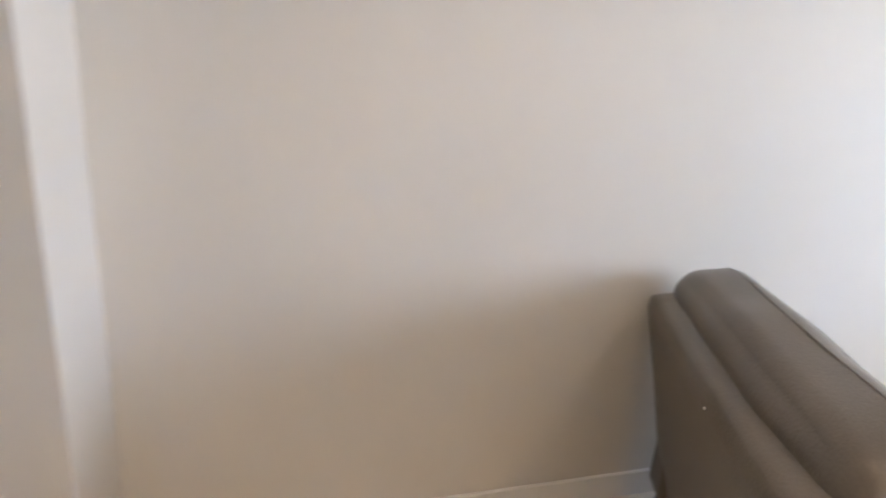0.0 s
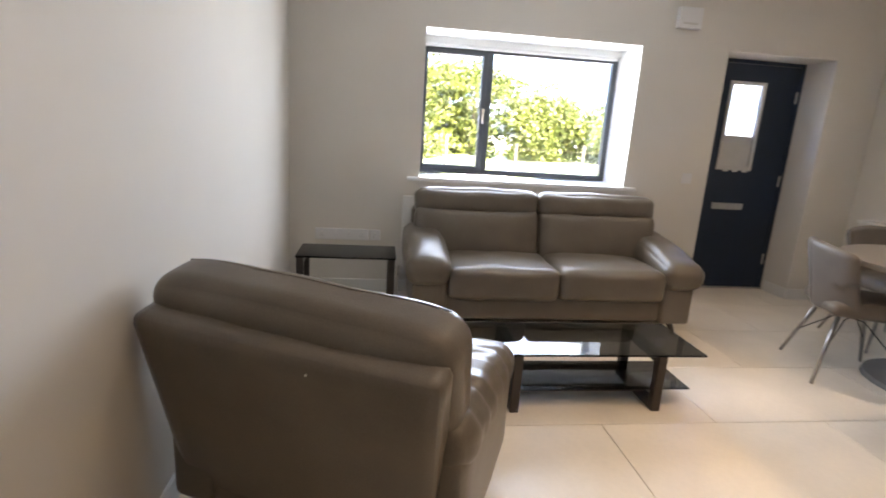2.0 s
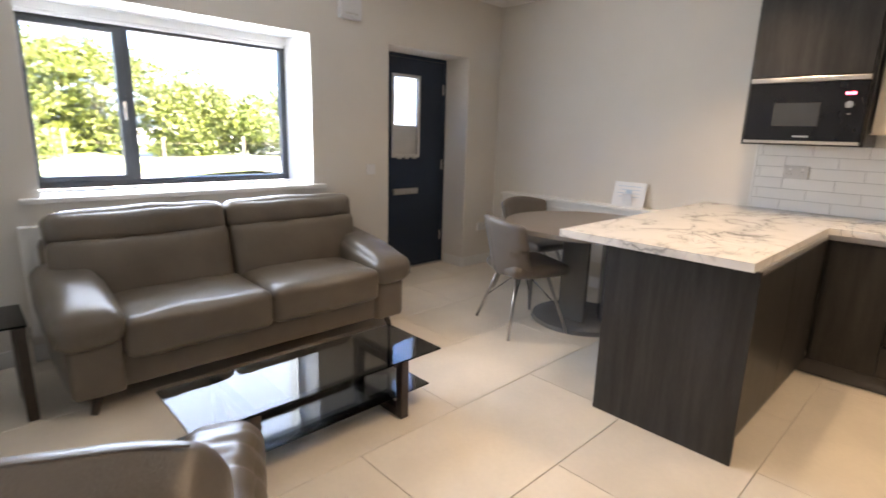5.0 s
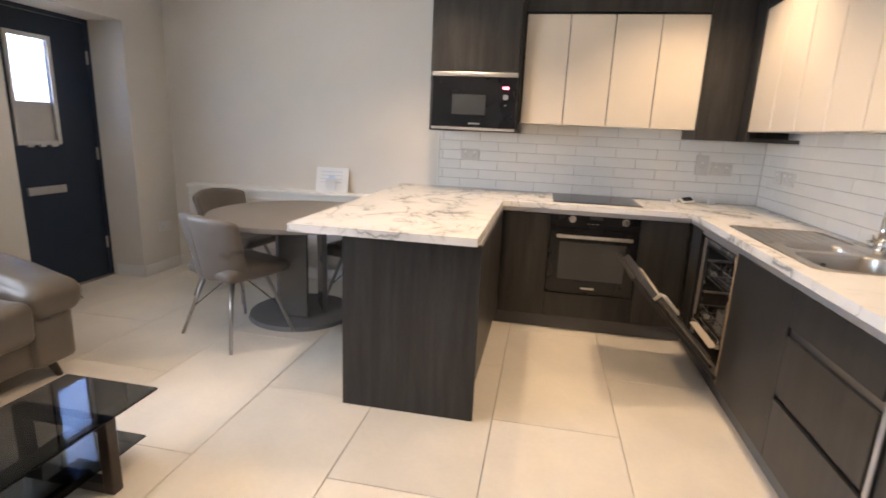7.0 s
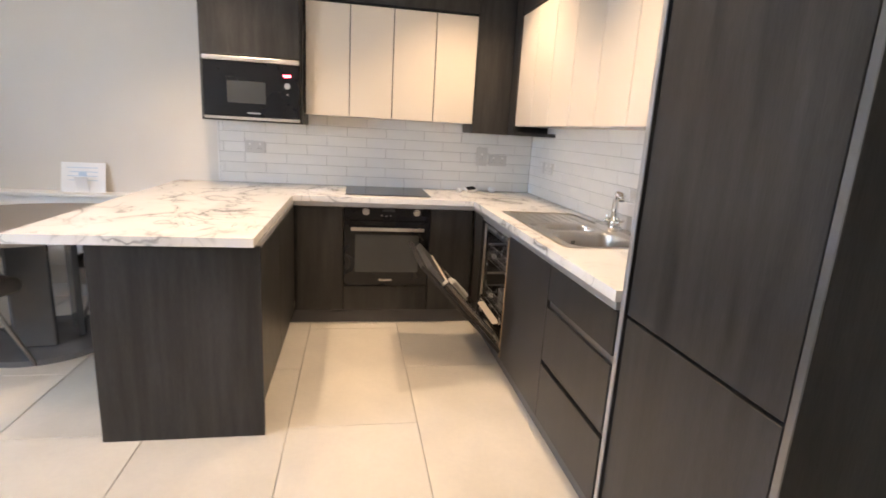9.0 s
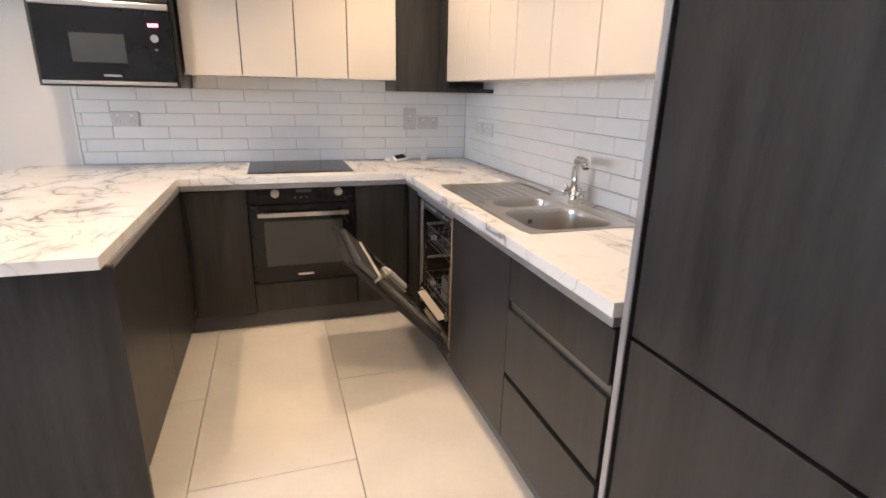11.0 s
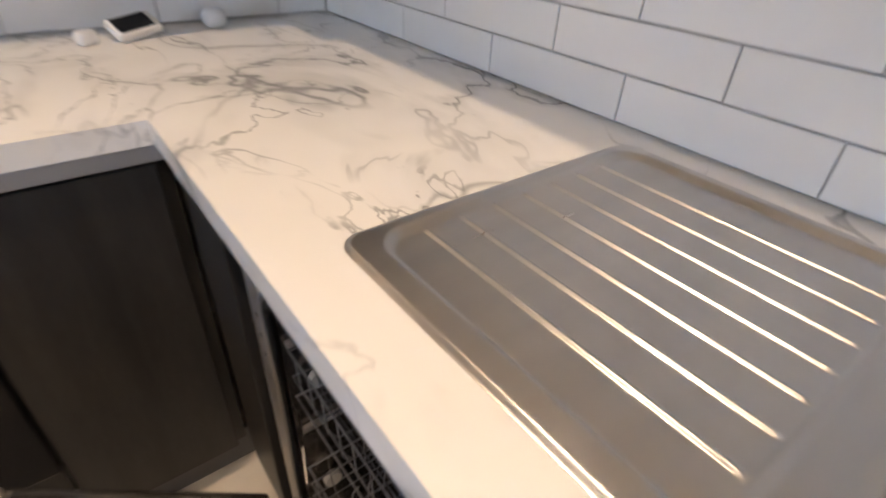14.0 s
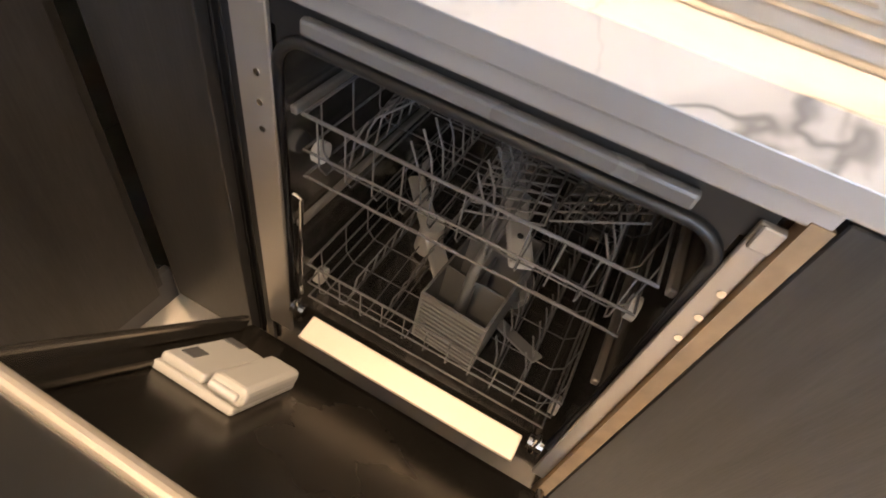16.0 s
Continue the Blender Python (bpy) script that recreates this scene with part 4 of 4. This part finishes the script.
    b = thing("cutlery_basket", "grey plastic cutlery basket with a tall handle in the lower rack", "basket", pose(-0.437, -1.178, 0.318, 0, 0, -4))
    sx, sy, sz = 0.11, 0.056, 0.115
    for x0_, x1_, ya_, yb_ in ((-sx, sx, -sy, -sy + 0.004), (-sx, sx, sy - 0.004, sy), (sx - 0.004, sx, -sy + 0.004, sy - 0.004), (-0.04, -0.037, -sy + 0.004, sy - 0.004), (0.037, 0.04, -sy + 0.004, sy - 0.004)):
        part("wall", box(x0_, x1_, ya_, yb_, 0.004, sz), M_BASK, b)
    part("front_rim", box(-sx, -sx + 0.005, -sy + 0.004, sy - 0.004, sz - 0.012, sz), M_BASK, b)
    for k in range(9):
        z = 0.010 + k * 0.0105
        part("slat", box(-sx, -sx + 0.004, -sy + 0.004, sy - 0.004, z, z + 0.0045), M_BASK, b)
    for k in range(5):
        y = -sy + 0.012 + k * 0.021
        part("rib", box(-sx + 0.004, -sx + 0.0065, y, y + 0.003, 0.004, sz - 0.012), M_BASK, b)
    part("divider", box(-sx + 0.030, sx - 0.004, -0.002, 0.002, 0.004, sz - 0.01), M_BASK, b)
    part("bottom", box(-sx, sx, -sy, sy, 0.0, 0.004), M_BASK, b)
    part("handle", tube([(-0.085, 0, 0.08), (-0.075, 0, 0.17), (-0.05, 0, 0.20), (0.06, 0, 0.225), (0.09, 0, 0.20), (0.10, 0, 0.10)], 0.008, False, 8), M_BASK, b, "", True)
    sp = thing("spatula", "grey plastic utensil lying in the lower rack", "utensil", pose(-0.47, -1.262, 0.345, 0, 12, 62))
    part("blade", box(-0.06, 0.05, -0.011, 0.011, -0.002, 0.003, 0.002, 2), M_BASK, sp)


def thing_part(name, parent, label):
    ob = new(name)
    ob.parent = parent
    ob.empty_display_size = 0.05
    return tagged(ob, label)


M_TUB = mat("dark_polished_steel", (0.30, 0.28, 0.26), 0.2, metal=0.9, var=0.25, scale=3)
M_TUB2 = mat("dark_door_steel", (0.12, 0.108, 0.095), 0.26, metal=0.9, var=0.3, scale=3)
M_STRIP = mat("bright_brushed_steel", (0.58, 0.54, 0.50), 0.36, metal=0.75, var=0.05)
M_LIP = mat("pale_brushed_steel", (0.75, 0.68, 0.6), 0.5, metal=0.6, var=0.04)
M_BASK = mat("grey_basket_plastic", (0.20, 0.20, 0.20), 0.4, var=0.08)
dishwasher()

# sockets on the splashback
plate("wall_socket", "pale grey double socket on the tiled splashback", "socket", "n", 0.016, -2.18, 1.18, 0.146, 0.086, 2, M_GREYPL)
plate("cooker_switch", "pale grey tall cooker switch on the splashback", "switch", "n", 0.016, -0.432, 1.188, 0.088, 0.146, 1, M_GREYPL)
plate("wall_socket", "pale grey double socket on the tiled splashback", "socket", "n", 0.016, -0.297, 1.162, 0.146, 0.086, 2, M_GREYPL)
t = plate("fused_switch", "pale grey fused appliance switch on tiles by the sink", "switch", "e", -0.016, -0.28, 1.145, 0.10, 0.086, 1, M_GREYPL)
t = plate("wall_socket", "pale grey double socket on tiles by the sink", "socket", "e", -0.016, -0.43, 1.145, 0.16, 0.086, 2, M_GREYPL)

# small things in the worktop corner
g = thing("card_reader", "small white handheld device with a dark screen on the worktop", "device", pose(-0.53, -0.11, CT + 0.026, 28, -6, 20))
part("case", box(-0.05, 0.05, -0.028, 0.028, -0.01, 0.01, 0.007, 3), M_WHITE, g)
part("screen", box(-0.042, 0.035, -0.022, 0.022, 0.0095, 0.0115, 0.001, 1), M_BLACKGLASS, g)
g = thing("cup_cover", "small white round plastic cap on the worktop", "cap", pose(-0.35, -0.07, CT + 0.0005))
part("cap", soft_box(0.055, 0.045, 0.045, 0.02, 6, m=pose(0, 0, 0.0225)), M_PLASTIC, g, "", True)
g = thing("plug", "small white plastic plug lying on the worktop", "plug", pose(-0.625, -0.13, CT + 0.0005, 0, 0, 20))
part("shell", soft_box(0.04, 0.03, 0.03, 0.01, 5, m=pose(0, 0, 0.015)), M_PLASTIC, g, "", True)


# ---- sofa ----
def sofa():
    s = thing("sofa", "two-seat taupe leather sofa with padded arms and split cushions", "sofa", pose(-4.78, -2.963, 0, 0, 0, -90))
    # local: x along the sofa, +y to the front, y = 0 at the back
    W = 2.07
    part("base", soft_box(W - 0.36, 0.72, 0.20, 0.03, 8, m=pose(0, 0.40, 0.20)), M_LEATHER, s, "", True)
    part("back_frame", soft_box(W - 0.14, 0.16, 0.62, 0.05, 10, m=pose(0, 0.09, 0.46, 6)), M_LEATHER, s, "", True)
    for k in (-1, 1):
        c = part("seat_cushion", soft_box(0.752, 0.66, 0.215, 0.048, 18, (0.0, 0.012, 0.024), 0.007, 3.0 * k, 7, pose(0.375 * k, 0.50, 0.365)), M_LEATHER, s, "", True)
        part("piping", tube([(0.376 * k + dx * 0.365, 0.815, 0.425) for dx in (-1, -0.5, 0, 0.5, 1)], 0.004, False, 6), M_PIPING, c)
        b = part("back_cushion", soft_box(0.93, 0.20, 0.42, 0.06, 18, (0.0, 0.035, 0.0), 0.008, 5.0 + k, 6, pose(0.466 * k + 0.02, 0.235, 0.565, 13)), M_LEATHER, s, "", True)
        part("headrest", soft_box(0.93, 0.20, 0.20, 0.065, 16, (0.0, 0.02, 0.012), 0.007, 8.0 + k, 7, pose(0.466 * k + 0.02, 0.165, 0.808, 12)), M_LEATHER, s, "", True)
        part("seam", tube([(0.466 * k + 0.02 + dx * 0.425, 0.286 + 0.008 * (1 - dx * dx), 0.728) for dx in (-1, -0.5, 0, 0.5, 1)], 0.0035, False, 6), M_PIPING, b)
        # arm: a slanted side with a fat padded top sloping down to the front
        a = part("arm_side", soft_box(0.235, 0.78, 0.35, 0.035, 10, m=pose(0.866 * k, 0.40, 0.265)), M_LEATHER, s, "", True)
        pad = part("arm_pad", soft_box(0.305, 0.75, 0.18, 0.078, 20, (0.006, 0.0, 0.028), 0.008, 2.0 + k, 6, pose(0.882 * k, 0.475, 0.495, -11)), M_LEATHER, s, "", True)
        part("seam", tube([(0.885 * k + 0.135 * math.cos(q), 0.812, 0.40 + 0.075 * math.sin(q)) for q in np.linspace(math.pi, 0, 9)], 0.003, False, 6), M_PIPING, pad)
        for y in (0.10, 0.72):
            part("leg", cyl((0.86 * k, y, 0.115), (0.90 * k, y + 0.02, 0.0), 0.024, 0.017, 12), M_LEGWOOD, s, "dark wooden tapered leg")


sofa()


# ---- armchair ----
def armchair():
    s = thing("armchair", "taupe leather armchair with plump back cushion and ruched arm pads", "armchair", pose(-2.076, -4.430, 0, 0, 0, 66.0))
    # local +y faces the window; y = 0 at the top of the back shell

    def shell(p):
        k = 0.93 + 0.11 * (p.z + 0.32)
        return Vector((p.x * k, p.y, p.z))
    part("back_shell", soft_box(0.915, 0.12, 0.69, 0.035, 16, (0.0, 0.004, 0.0), 0.0015, 1, 4, pose(-0.022, 0.128, 0.452, 14, 1.8, 0), shell), M_LEATHER, s, "smooth taupe leather back shell", True)

    def droop(p):
        return Vector((p.x, p.y, p.z - 0.018 * (abs(p.x) / 0.45) ** 3 * (p.z > 0)))
    cb = soft_box(0.945, 0.21, 0.575, 0.070, 26, (0.006, 0.035, 0.008), 0.008, 4, 5, pose(-0.024, 0.214, 0.607, 13, 2.6, 0), droop)
    line = []
    for x in np.linspace(-0.43, 0.40, 15):
        near = [v.co for v in cb.verts if abs(v.co.x - x) < 0.03]
        top = max(near, key=lambda q: 0.97 * q.z - 0.12 * q.y)
        line.append((x, top.y, top.z))
    line = [line[0]] + [tuple(sum(p[i] for p in line[k - 1:k + 2]) / 3 for i in range(3)) for k in range(1, 14)] + [line[-1]]
    c = part("back_cushion", cb, M_LEATHER, s, "", True)
    part("piping", tube(line, 0.0028, False, 6), M_LEATHER, c)

    def ruche(p):
        e = max(0.0, 1 - (p.y / 0.36) ** 2)
        return Vector((p.x + 0.004 * math.sin(p.y * 61) * e, p.y, p.z + e * (0.006 * math.sin(p.y * 58 + 9 * p.x) + 0.004 * math.sin(p.y * 97 - 14 * p.x)) * (p.z > 0)))
    part("seat_cushion", soft_box(0.62, 0.60, 0.19, 0.07, 16, (0.0, 0.015, 0.03), 0.008, 12, 7, pose(0, 0.535, 0.375, 3)), M_LEATHER, s, "", True)
    part("base", soft_box(0.72, 0.66, 0.20, 0.03, 10, (0, 0, 0), 0.002, 3, 5, pose(0, 0.465, 0.205)), M_LEATHER, s, "", True)
    for k in (-1, 1):
        a = part("arm_side", soft_box(0.165, 0.74, 0.38, 0.035, 12, (0.004, 0, 0), 0.002, 6, 5, pose(0.405 * k, 0.49, 0.295)), M_LEATHER, s, "", True)
        pad = part("arm_pad", soft_box(0.235, 0.74, 0.17, 0.075, 44, (0.0, 0.01, 0.02), 0.005, 5.0 + k, 8, pose(0.385 * k, 0.495, 0.485, -4), ruche), M_LEATHER, s, "ruched leather arm pad", True)
        part("seam", tube([(0.476 * k, 0.16 + 0.62 * q, 0.215 + 0.01 * q) for q in (0, 0.25, 0.5, 0.75, 1)], 0.004, False, 6), M_PIPING, a)
        for y in (0.15, 0.76):
            part("leg", cyl((0.37 * k, y, 0.125), (0.405 * k if y < 0.4 else 0.45 * k, y + (0.03 if y > 0.4 else -0.02), 0.0), 0.024, 0.016, 12), M_LEGWOOD, s, "dark wooden tapered leg")
    part("stud", cyl((0.089, 0.006, 0.722), (0.089, -0.006, 0.719), 0.003, n=8), M_PLASTIC, s)


armchair()


# ---- glass tables ----
def glass_table(name, label, x0, x1, y0, y1, top, low, m=None):
    t = thing(name, label, "table")
    part("top", box(x0, x1, y0, y1, top - 0.010, top, 0.002, 2), M_SMOKE, t, "dark smoked glass top")
    if low:
        part("shelf", box(x0 + 0.062, x1 - 0.049, y0 + 0.03, y1 - 0.03, low - 0.008, low, 0.002, 2), M_SMOKE, t, "dark smoked glass lower shelf")
    inset = 0.23 if low else 0.03
    for y in (y0 + inset, y1 - inset):
        f = thing_part("leg_frame", t, "dark espresso wood loop leg")
        a, b = x0 + 0.015, x1 - 0.002
        w = 0.045
        part("post", box(a, a + w, y - w / 2, y + w / 2, 0.0, top - 0.011, 0.004, 2), M_LEGWOOD, f)
        part("post", box(b - w, b, y - w / 2, y + w / 2, 0.0, top - 0.011, 0.004, 2), M_LEGWOOD, f)
        part("rail", box(a + w, b - w, y - w / 2, y + w / 2, top - 0.011 - w, top - 0.011, 0.004, 2), M_LEGWOOD, f)
        part("rail", box(a + w, b - w, y - w / 2, y + w / 2, 0.0 if low else 0.04, w if low else 0.04 + w, 0.004, 2), M_LEGWOOD, f)
    if low:
        for x in (x0 + 0.10, x1 - 0.10):
            part("support_rail", box(x - 0.015, x + 0.015, y0 + inset + 0.0225, y1 - inset - 0.0225, low - 0.036, low - 0.009, 0.003, 1), M_LEGWOOD, t)
    return t


glass_table("coffee_table", "low coffee table with smoked glass top and lower shelf", -3.465, -3.035, -3.72, -2.52, 0.31, 0.105)
glass_table("side_table", "small side table with smoked glass top and dark frame", -4.52, -4.15, -4.71, -4.05, 0.475, 0)


# ---- dining set ----
TX, TY = -3.25, -0.82
t = thing("dining_table", "round grey wood dining table on a slab pedestal", "table", pose(TX, TY, 0))
bm = cyl((0, 0, 0.718), (0, 0, 0.75), 0.62, n=72)
bmesh.ops.bevel(bm, geom=[e for e in bm.edges if abs(e.verts[0].co.z - e.verts[1].co.z) < 1e-6], offset=0.004, segments=2, affect="EDGES")
part("tabletop", bm, M_TTOP, t)
part("apron", cyl((0, 0, 0.69), (0, 0, 0.717), 0.34, n=48), M_TLEG, t)
for k, a in enumerate((0, 120, 240)):
    m = pose(0, 0, 0, 0, 0, a + 35)
    part("pedestal_slab", box(0.13, 0.165, -0.10, 0.10, 0.03, 0.69, 0.004, 2, m), M_TLEG, t)
bm = cyl((0, 0, 0.0), (0, 0, 0.028), 0.375, 0.365, 64)
part("base_plate", bm, M_TLEG, t, "round grey gloss base plate")


def dining_chair(m):
    c = thing("dining_chair", "grey-brown faux leather tub dining chair on splayed steel legs", "chair", m, "chairs round the dining table")
    # local +y faces the table
    part("seat", soft_box(0.46, 0.46, 0.085, 0.04, 14, (0, 0.01, 0.012), 0.002, 1, 5, pose(0, 0.03, 0.455)), M_CHAIR, c, "", True)

    def wrap(p):
        f = (p.x / 0.25)
        return Vector((p.x * (1 + 0.45 * p.z), p.y + 0.13 * f * f * (1.0 - 0.55 * (p.z + 0.2)), p.z - 0.055 * f * f * (p.z > -0.02)))
    b = part("backrest", soft_box(0.50, 0.055, 0.42, 0.027, 18, (0, 0.0, 0.0), 0.002, 2, 5, pose(0, -0.235, 0.62, 11), wrap), M_CHAIR, c, "", True)
    part("seam", tube([(0.0, -0.262 - 0.19 * (z - 0.62), z) for z in (0.44, 0.54, 0.64, 0.74, 0.81)], 0.003, False, 6), M_PIPING, b)
    for sx in (-1, 1):
        for sy in (-1, 1):
            part("leg", cyl((0.13 * sx, 0.12 * sy, 0.42), (0.262 * sx, 0.235 * sy, 0.0), 0.013, 0.010, 12), M_CHAIRLEG, c, "splayed steel leg", True)
    for sx in (-1, 1):
        part("brace", tube([(0.205 * sx, 0.19, 0.18), (0.05 * sx, 0.05, 0.36), (-0.05 * sx, -0.05, 0.36), (-0.205 * sx, -0.19, 0.18)], 0.004, False, 6), M_BLACK, c)
    part("under_frame", box(-0.15, 0.15, -0.14, 0.14, 0.405, 0.42, 0.003, 1), M_BLACK, c)
    return c


ch = dining_chair(pose(-3.475, -1.285, 0, 0, 0, -23))
copy_thing(ch, pose(-3.95, -0.50, 0, 0, 0, -98))
copy_thing(ch, pose(-2.86, -0.52, 0, 0, 0, 75))

# ---- outside ----
bm = box(-300, OUT - 0.01, -200, 200, -0.35, -0.15)
solid("ground", bm, M_LIMESTONE, "pale sunlit gravel yard", kind="structure")
bm = bmesh.new()
random.seed(4)
bmesh.ops.create_grid(bm, x_segments=30, y_segments=90, size=1)
for v in bm.verts:
    v.co = Vector((-34 + v.co.x * 16, -2 + v.co.y * 60, -0.10 + 0.5 * noise.noise(Vector((v.co.x * 9, v.co.y * 20, 0)))))
    v.co.z = max(v.co.z, -0.4) - 0.03
solid("verge", bm, M_GRASS, "rough dry grass verge beyond the yard", kind="stuff")


def leaf_cloud(name, spots, count, size, seed, label, material):
    """Leaves scattered over overlapping uneven clumps, as one mesh."""
    rnd = np.random.RandomState(seed)
    c = np.array(spots, float)
    k = rnd.randint(0, len(c), count)
    d = rnd.normal(size=(count, 3))
    d /= np.linalg.norm(d, axis=1)[:, None]
    p = c[k, :3] + d * c[k, 3:4] * (0.55 + 0.5 * rnd.rand(count, 1)) * np.array([1, 1, 0.85])
    a = rnd.normal(size=(count, 3))
    a /= np.linalg.norm(a, axis=1)[:, None]
    b = np.cross(a, rnd.normal(size=(count, 3)))
    b /= np.linalg.norm(b, axis=1)[:, None]
    s = size * (0.6 + 0.8 * rnd.rand(count, 1))
    v = np.stack([p - a * s, p + b * s * 0.5, p + a * s, p - b * s * 0.5], 1).reshape(-1, 3)
    me = bpy.data.meshes.new(name)
    me.from_pydata(v.tolist(), [], [(4 * i, 4 * i + 1, 4 * i + 2, 4 * i + 3) for i in range(count)])
    me.materials.append(material)
    return me


rnd = random.Random(11)
for k in range(16):
    y = -13 + k * 2.4 + rnd.uniform(-0.6, 0.6)
    x = -27 - rnd.uniform(0, 5)
    hgt = (6.2 if y < 2.5 else 4.8 if y < 5 else 3.7) + rnd.uniform(-0.5, 0.9)
    t = thing("tree", "sunlit green hedgerow tree with dense leaves", "tree", pose(x, y, -0.3), "hedgerow trees")
    trunk = bmesh.new()
    add_cyl(trunk, (0, 0, 0), (0.1, 0, hgt * 0.55), 0.14, 0.07, 10)
    for q in range(5):
        a = rnd.uniform(0, 6.28)
        add_cyl(trunk, (0.05, 0, hgt * (0.25 + 0.06 * q)), (math.cos(a) * 1.2, math.sin(a) * 1.2, hgt * (0.5 + 0.08 * q)), 0.05, 0.02, 6)
    part("trunk", trunk, M_BARK, t)
    spots = [(rnd.uniform(-1.5, 1.5), rnd.uniform(-2.0, 2.0), rnd.uniform(0.5, hgt * 0.8), rnd.uniform(0.6, 1.1)) for _ in range(30)]
    crown = new("crown", leaf_cloud("crown", spots, 7500, 0.12, k, "", M_LEAF))
    crown.parent = t
    crown["kind"] = "stuff"
fence = thing("fence", "pale wooden post fence at the edge of the yard", "fence")
for k in range(16):
    y = -24 + k * 2.8
    part("post", box(-21.05, -20.95, y - 0.05, y + 0.05, -0.3, 0.95 + 0.08 * (k % 3), 0.01, 1), M_BARK, fence)
for z in (0.3, 0.75):
    part("wire", cyl((-21, -24, z), (-21, 18, z), 0.005, n=6), M_BARK, fence)

# ---- tiles, last ----
# floor: 0.6 x 1.2 m plates in half bond
random.seed(2)
share = {}


def shared_box(name, key, w, d, h, material, bevel):
    if key not in share:
        share[key] = to_mesh(name, box(-w / 2, w / 2, -d / 2, d / 2, -h, 0, bevel, 1), material)
    return share[key]


def piece(name, me, parent, m):
    ob = new(name, me)
    ob.parent = parent
    ob.matrix_basis = m


FXS = [-1.128 + 0.601 * k for k in range(-8, 5)]
g = 0.0035
for i, x0 in enumerate(FXS[:-1]):
    x1 = FXS[i + 1]
    odd = (i % 2 == 0)
    ystart = -1.885 - (0.6 if odd else 0.0)
    for j in range(-3, 4):
        y0, y1 = ystart + 1.2 * j, ystart + 1.2 * (j + 1)
        a, b = max(x0, WX - 0.33), min(x1, 1.25)
        c0, c1 = max(y0, SY), min(y1, 0.03)
        if b - a < 0.02 or c1 - c0 < 0.02:
            continue
        w, d = round(b - a - g, 4), round(c1 - c0 - g, 4)
        me = shared_box("floor_tile", ("f", w, d), w, d, 0.012, M_FLOOR, 0.0015)
        piece("floor_tile", me, floor_ob, Matrix.Translation(((a + b) / 2, (c0 + c1) / 2, 0)))

# splashback: 0.3 x 0.075 m tiles in half bond
sb = thing("splashback", "white glazed brick-bond wall tiles above the worktop", "tiles", kind="structure")
part("grout", box(-2.435, -0.001, 0.0225, 0.0298, CT + 0.0005, 1.462), M_TGROUT, sb)
part("grout", box(-0.0098, -0.0002, -2.657, 0.022, CT + 0.0005, 1.462), M_TGROUT, sb)
part("edge_trim", box(-2.447, -2.4355, 0.014, 0.0298, CT + 0.0005, 1.36), M_WHITE, sb)
tg = 0.003
for row in range(8):
    z0, z1 = 0.9125 + 0.075 * row, 0.9125 + 0.075 * (row + 1)
    z1 = min(z1, 1.462)
    if z1 - z0 < 0.02:
        continue
    off = 0.0 if row % 2 == 0 else 0.15
    for k in range(-6, 9):
        a, b = max(-1.055 - off + 0.3 * k, -2.434), min(-1.055 - off + 0.3 * (k + 1), -0.018)
        if b - a > 0.012:
            w, h_ = round(b - a - tg, 4), round(z1 - z0 - tg, 4)
            me = shared_box("tile", ("t", w, h_), w, h_, 0.008, M_TILE, 0.0012)
            piece("tile", me, sb, Matrix.Translation(((a + b) / 2, 0.0155, (z0 + z1) / 2)) @ Matrix.Rotation(radians(90), 4, "X"))
    for k in range(-3, 8):
        b, a = min(-0.684 + off - 0.303 * k, 0.0145), max(-0.684 + off - 0.303 * (k + 1), -2.656)
        if b - a > 0.012:
            w, h_ = round(b - a - tg, 4), round(z1 - z0 - tg, 4)
            me = shared_box("tile", ("t", w, h_), w, h_, 0.008, M_TILE, 0.0012)
            piece("tile", me, sb, Matrix.Translation((-0.0165, (a + b) / 2, (z0 + z1) / 2)) @ Matrix.Rotation(radians(-90), 4, "Z") @ Matrix.Rotation(radians(90), 4, "X"))
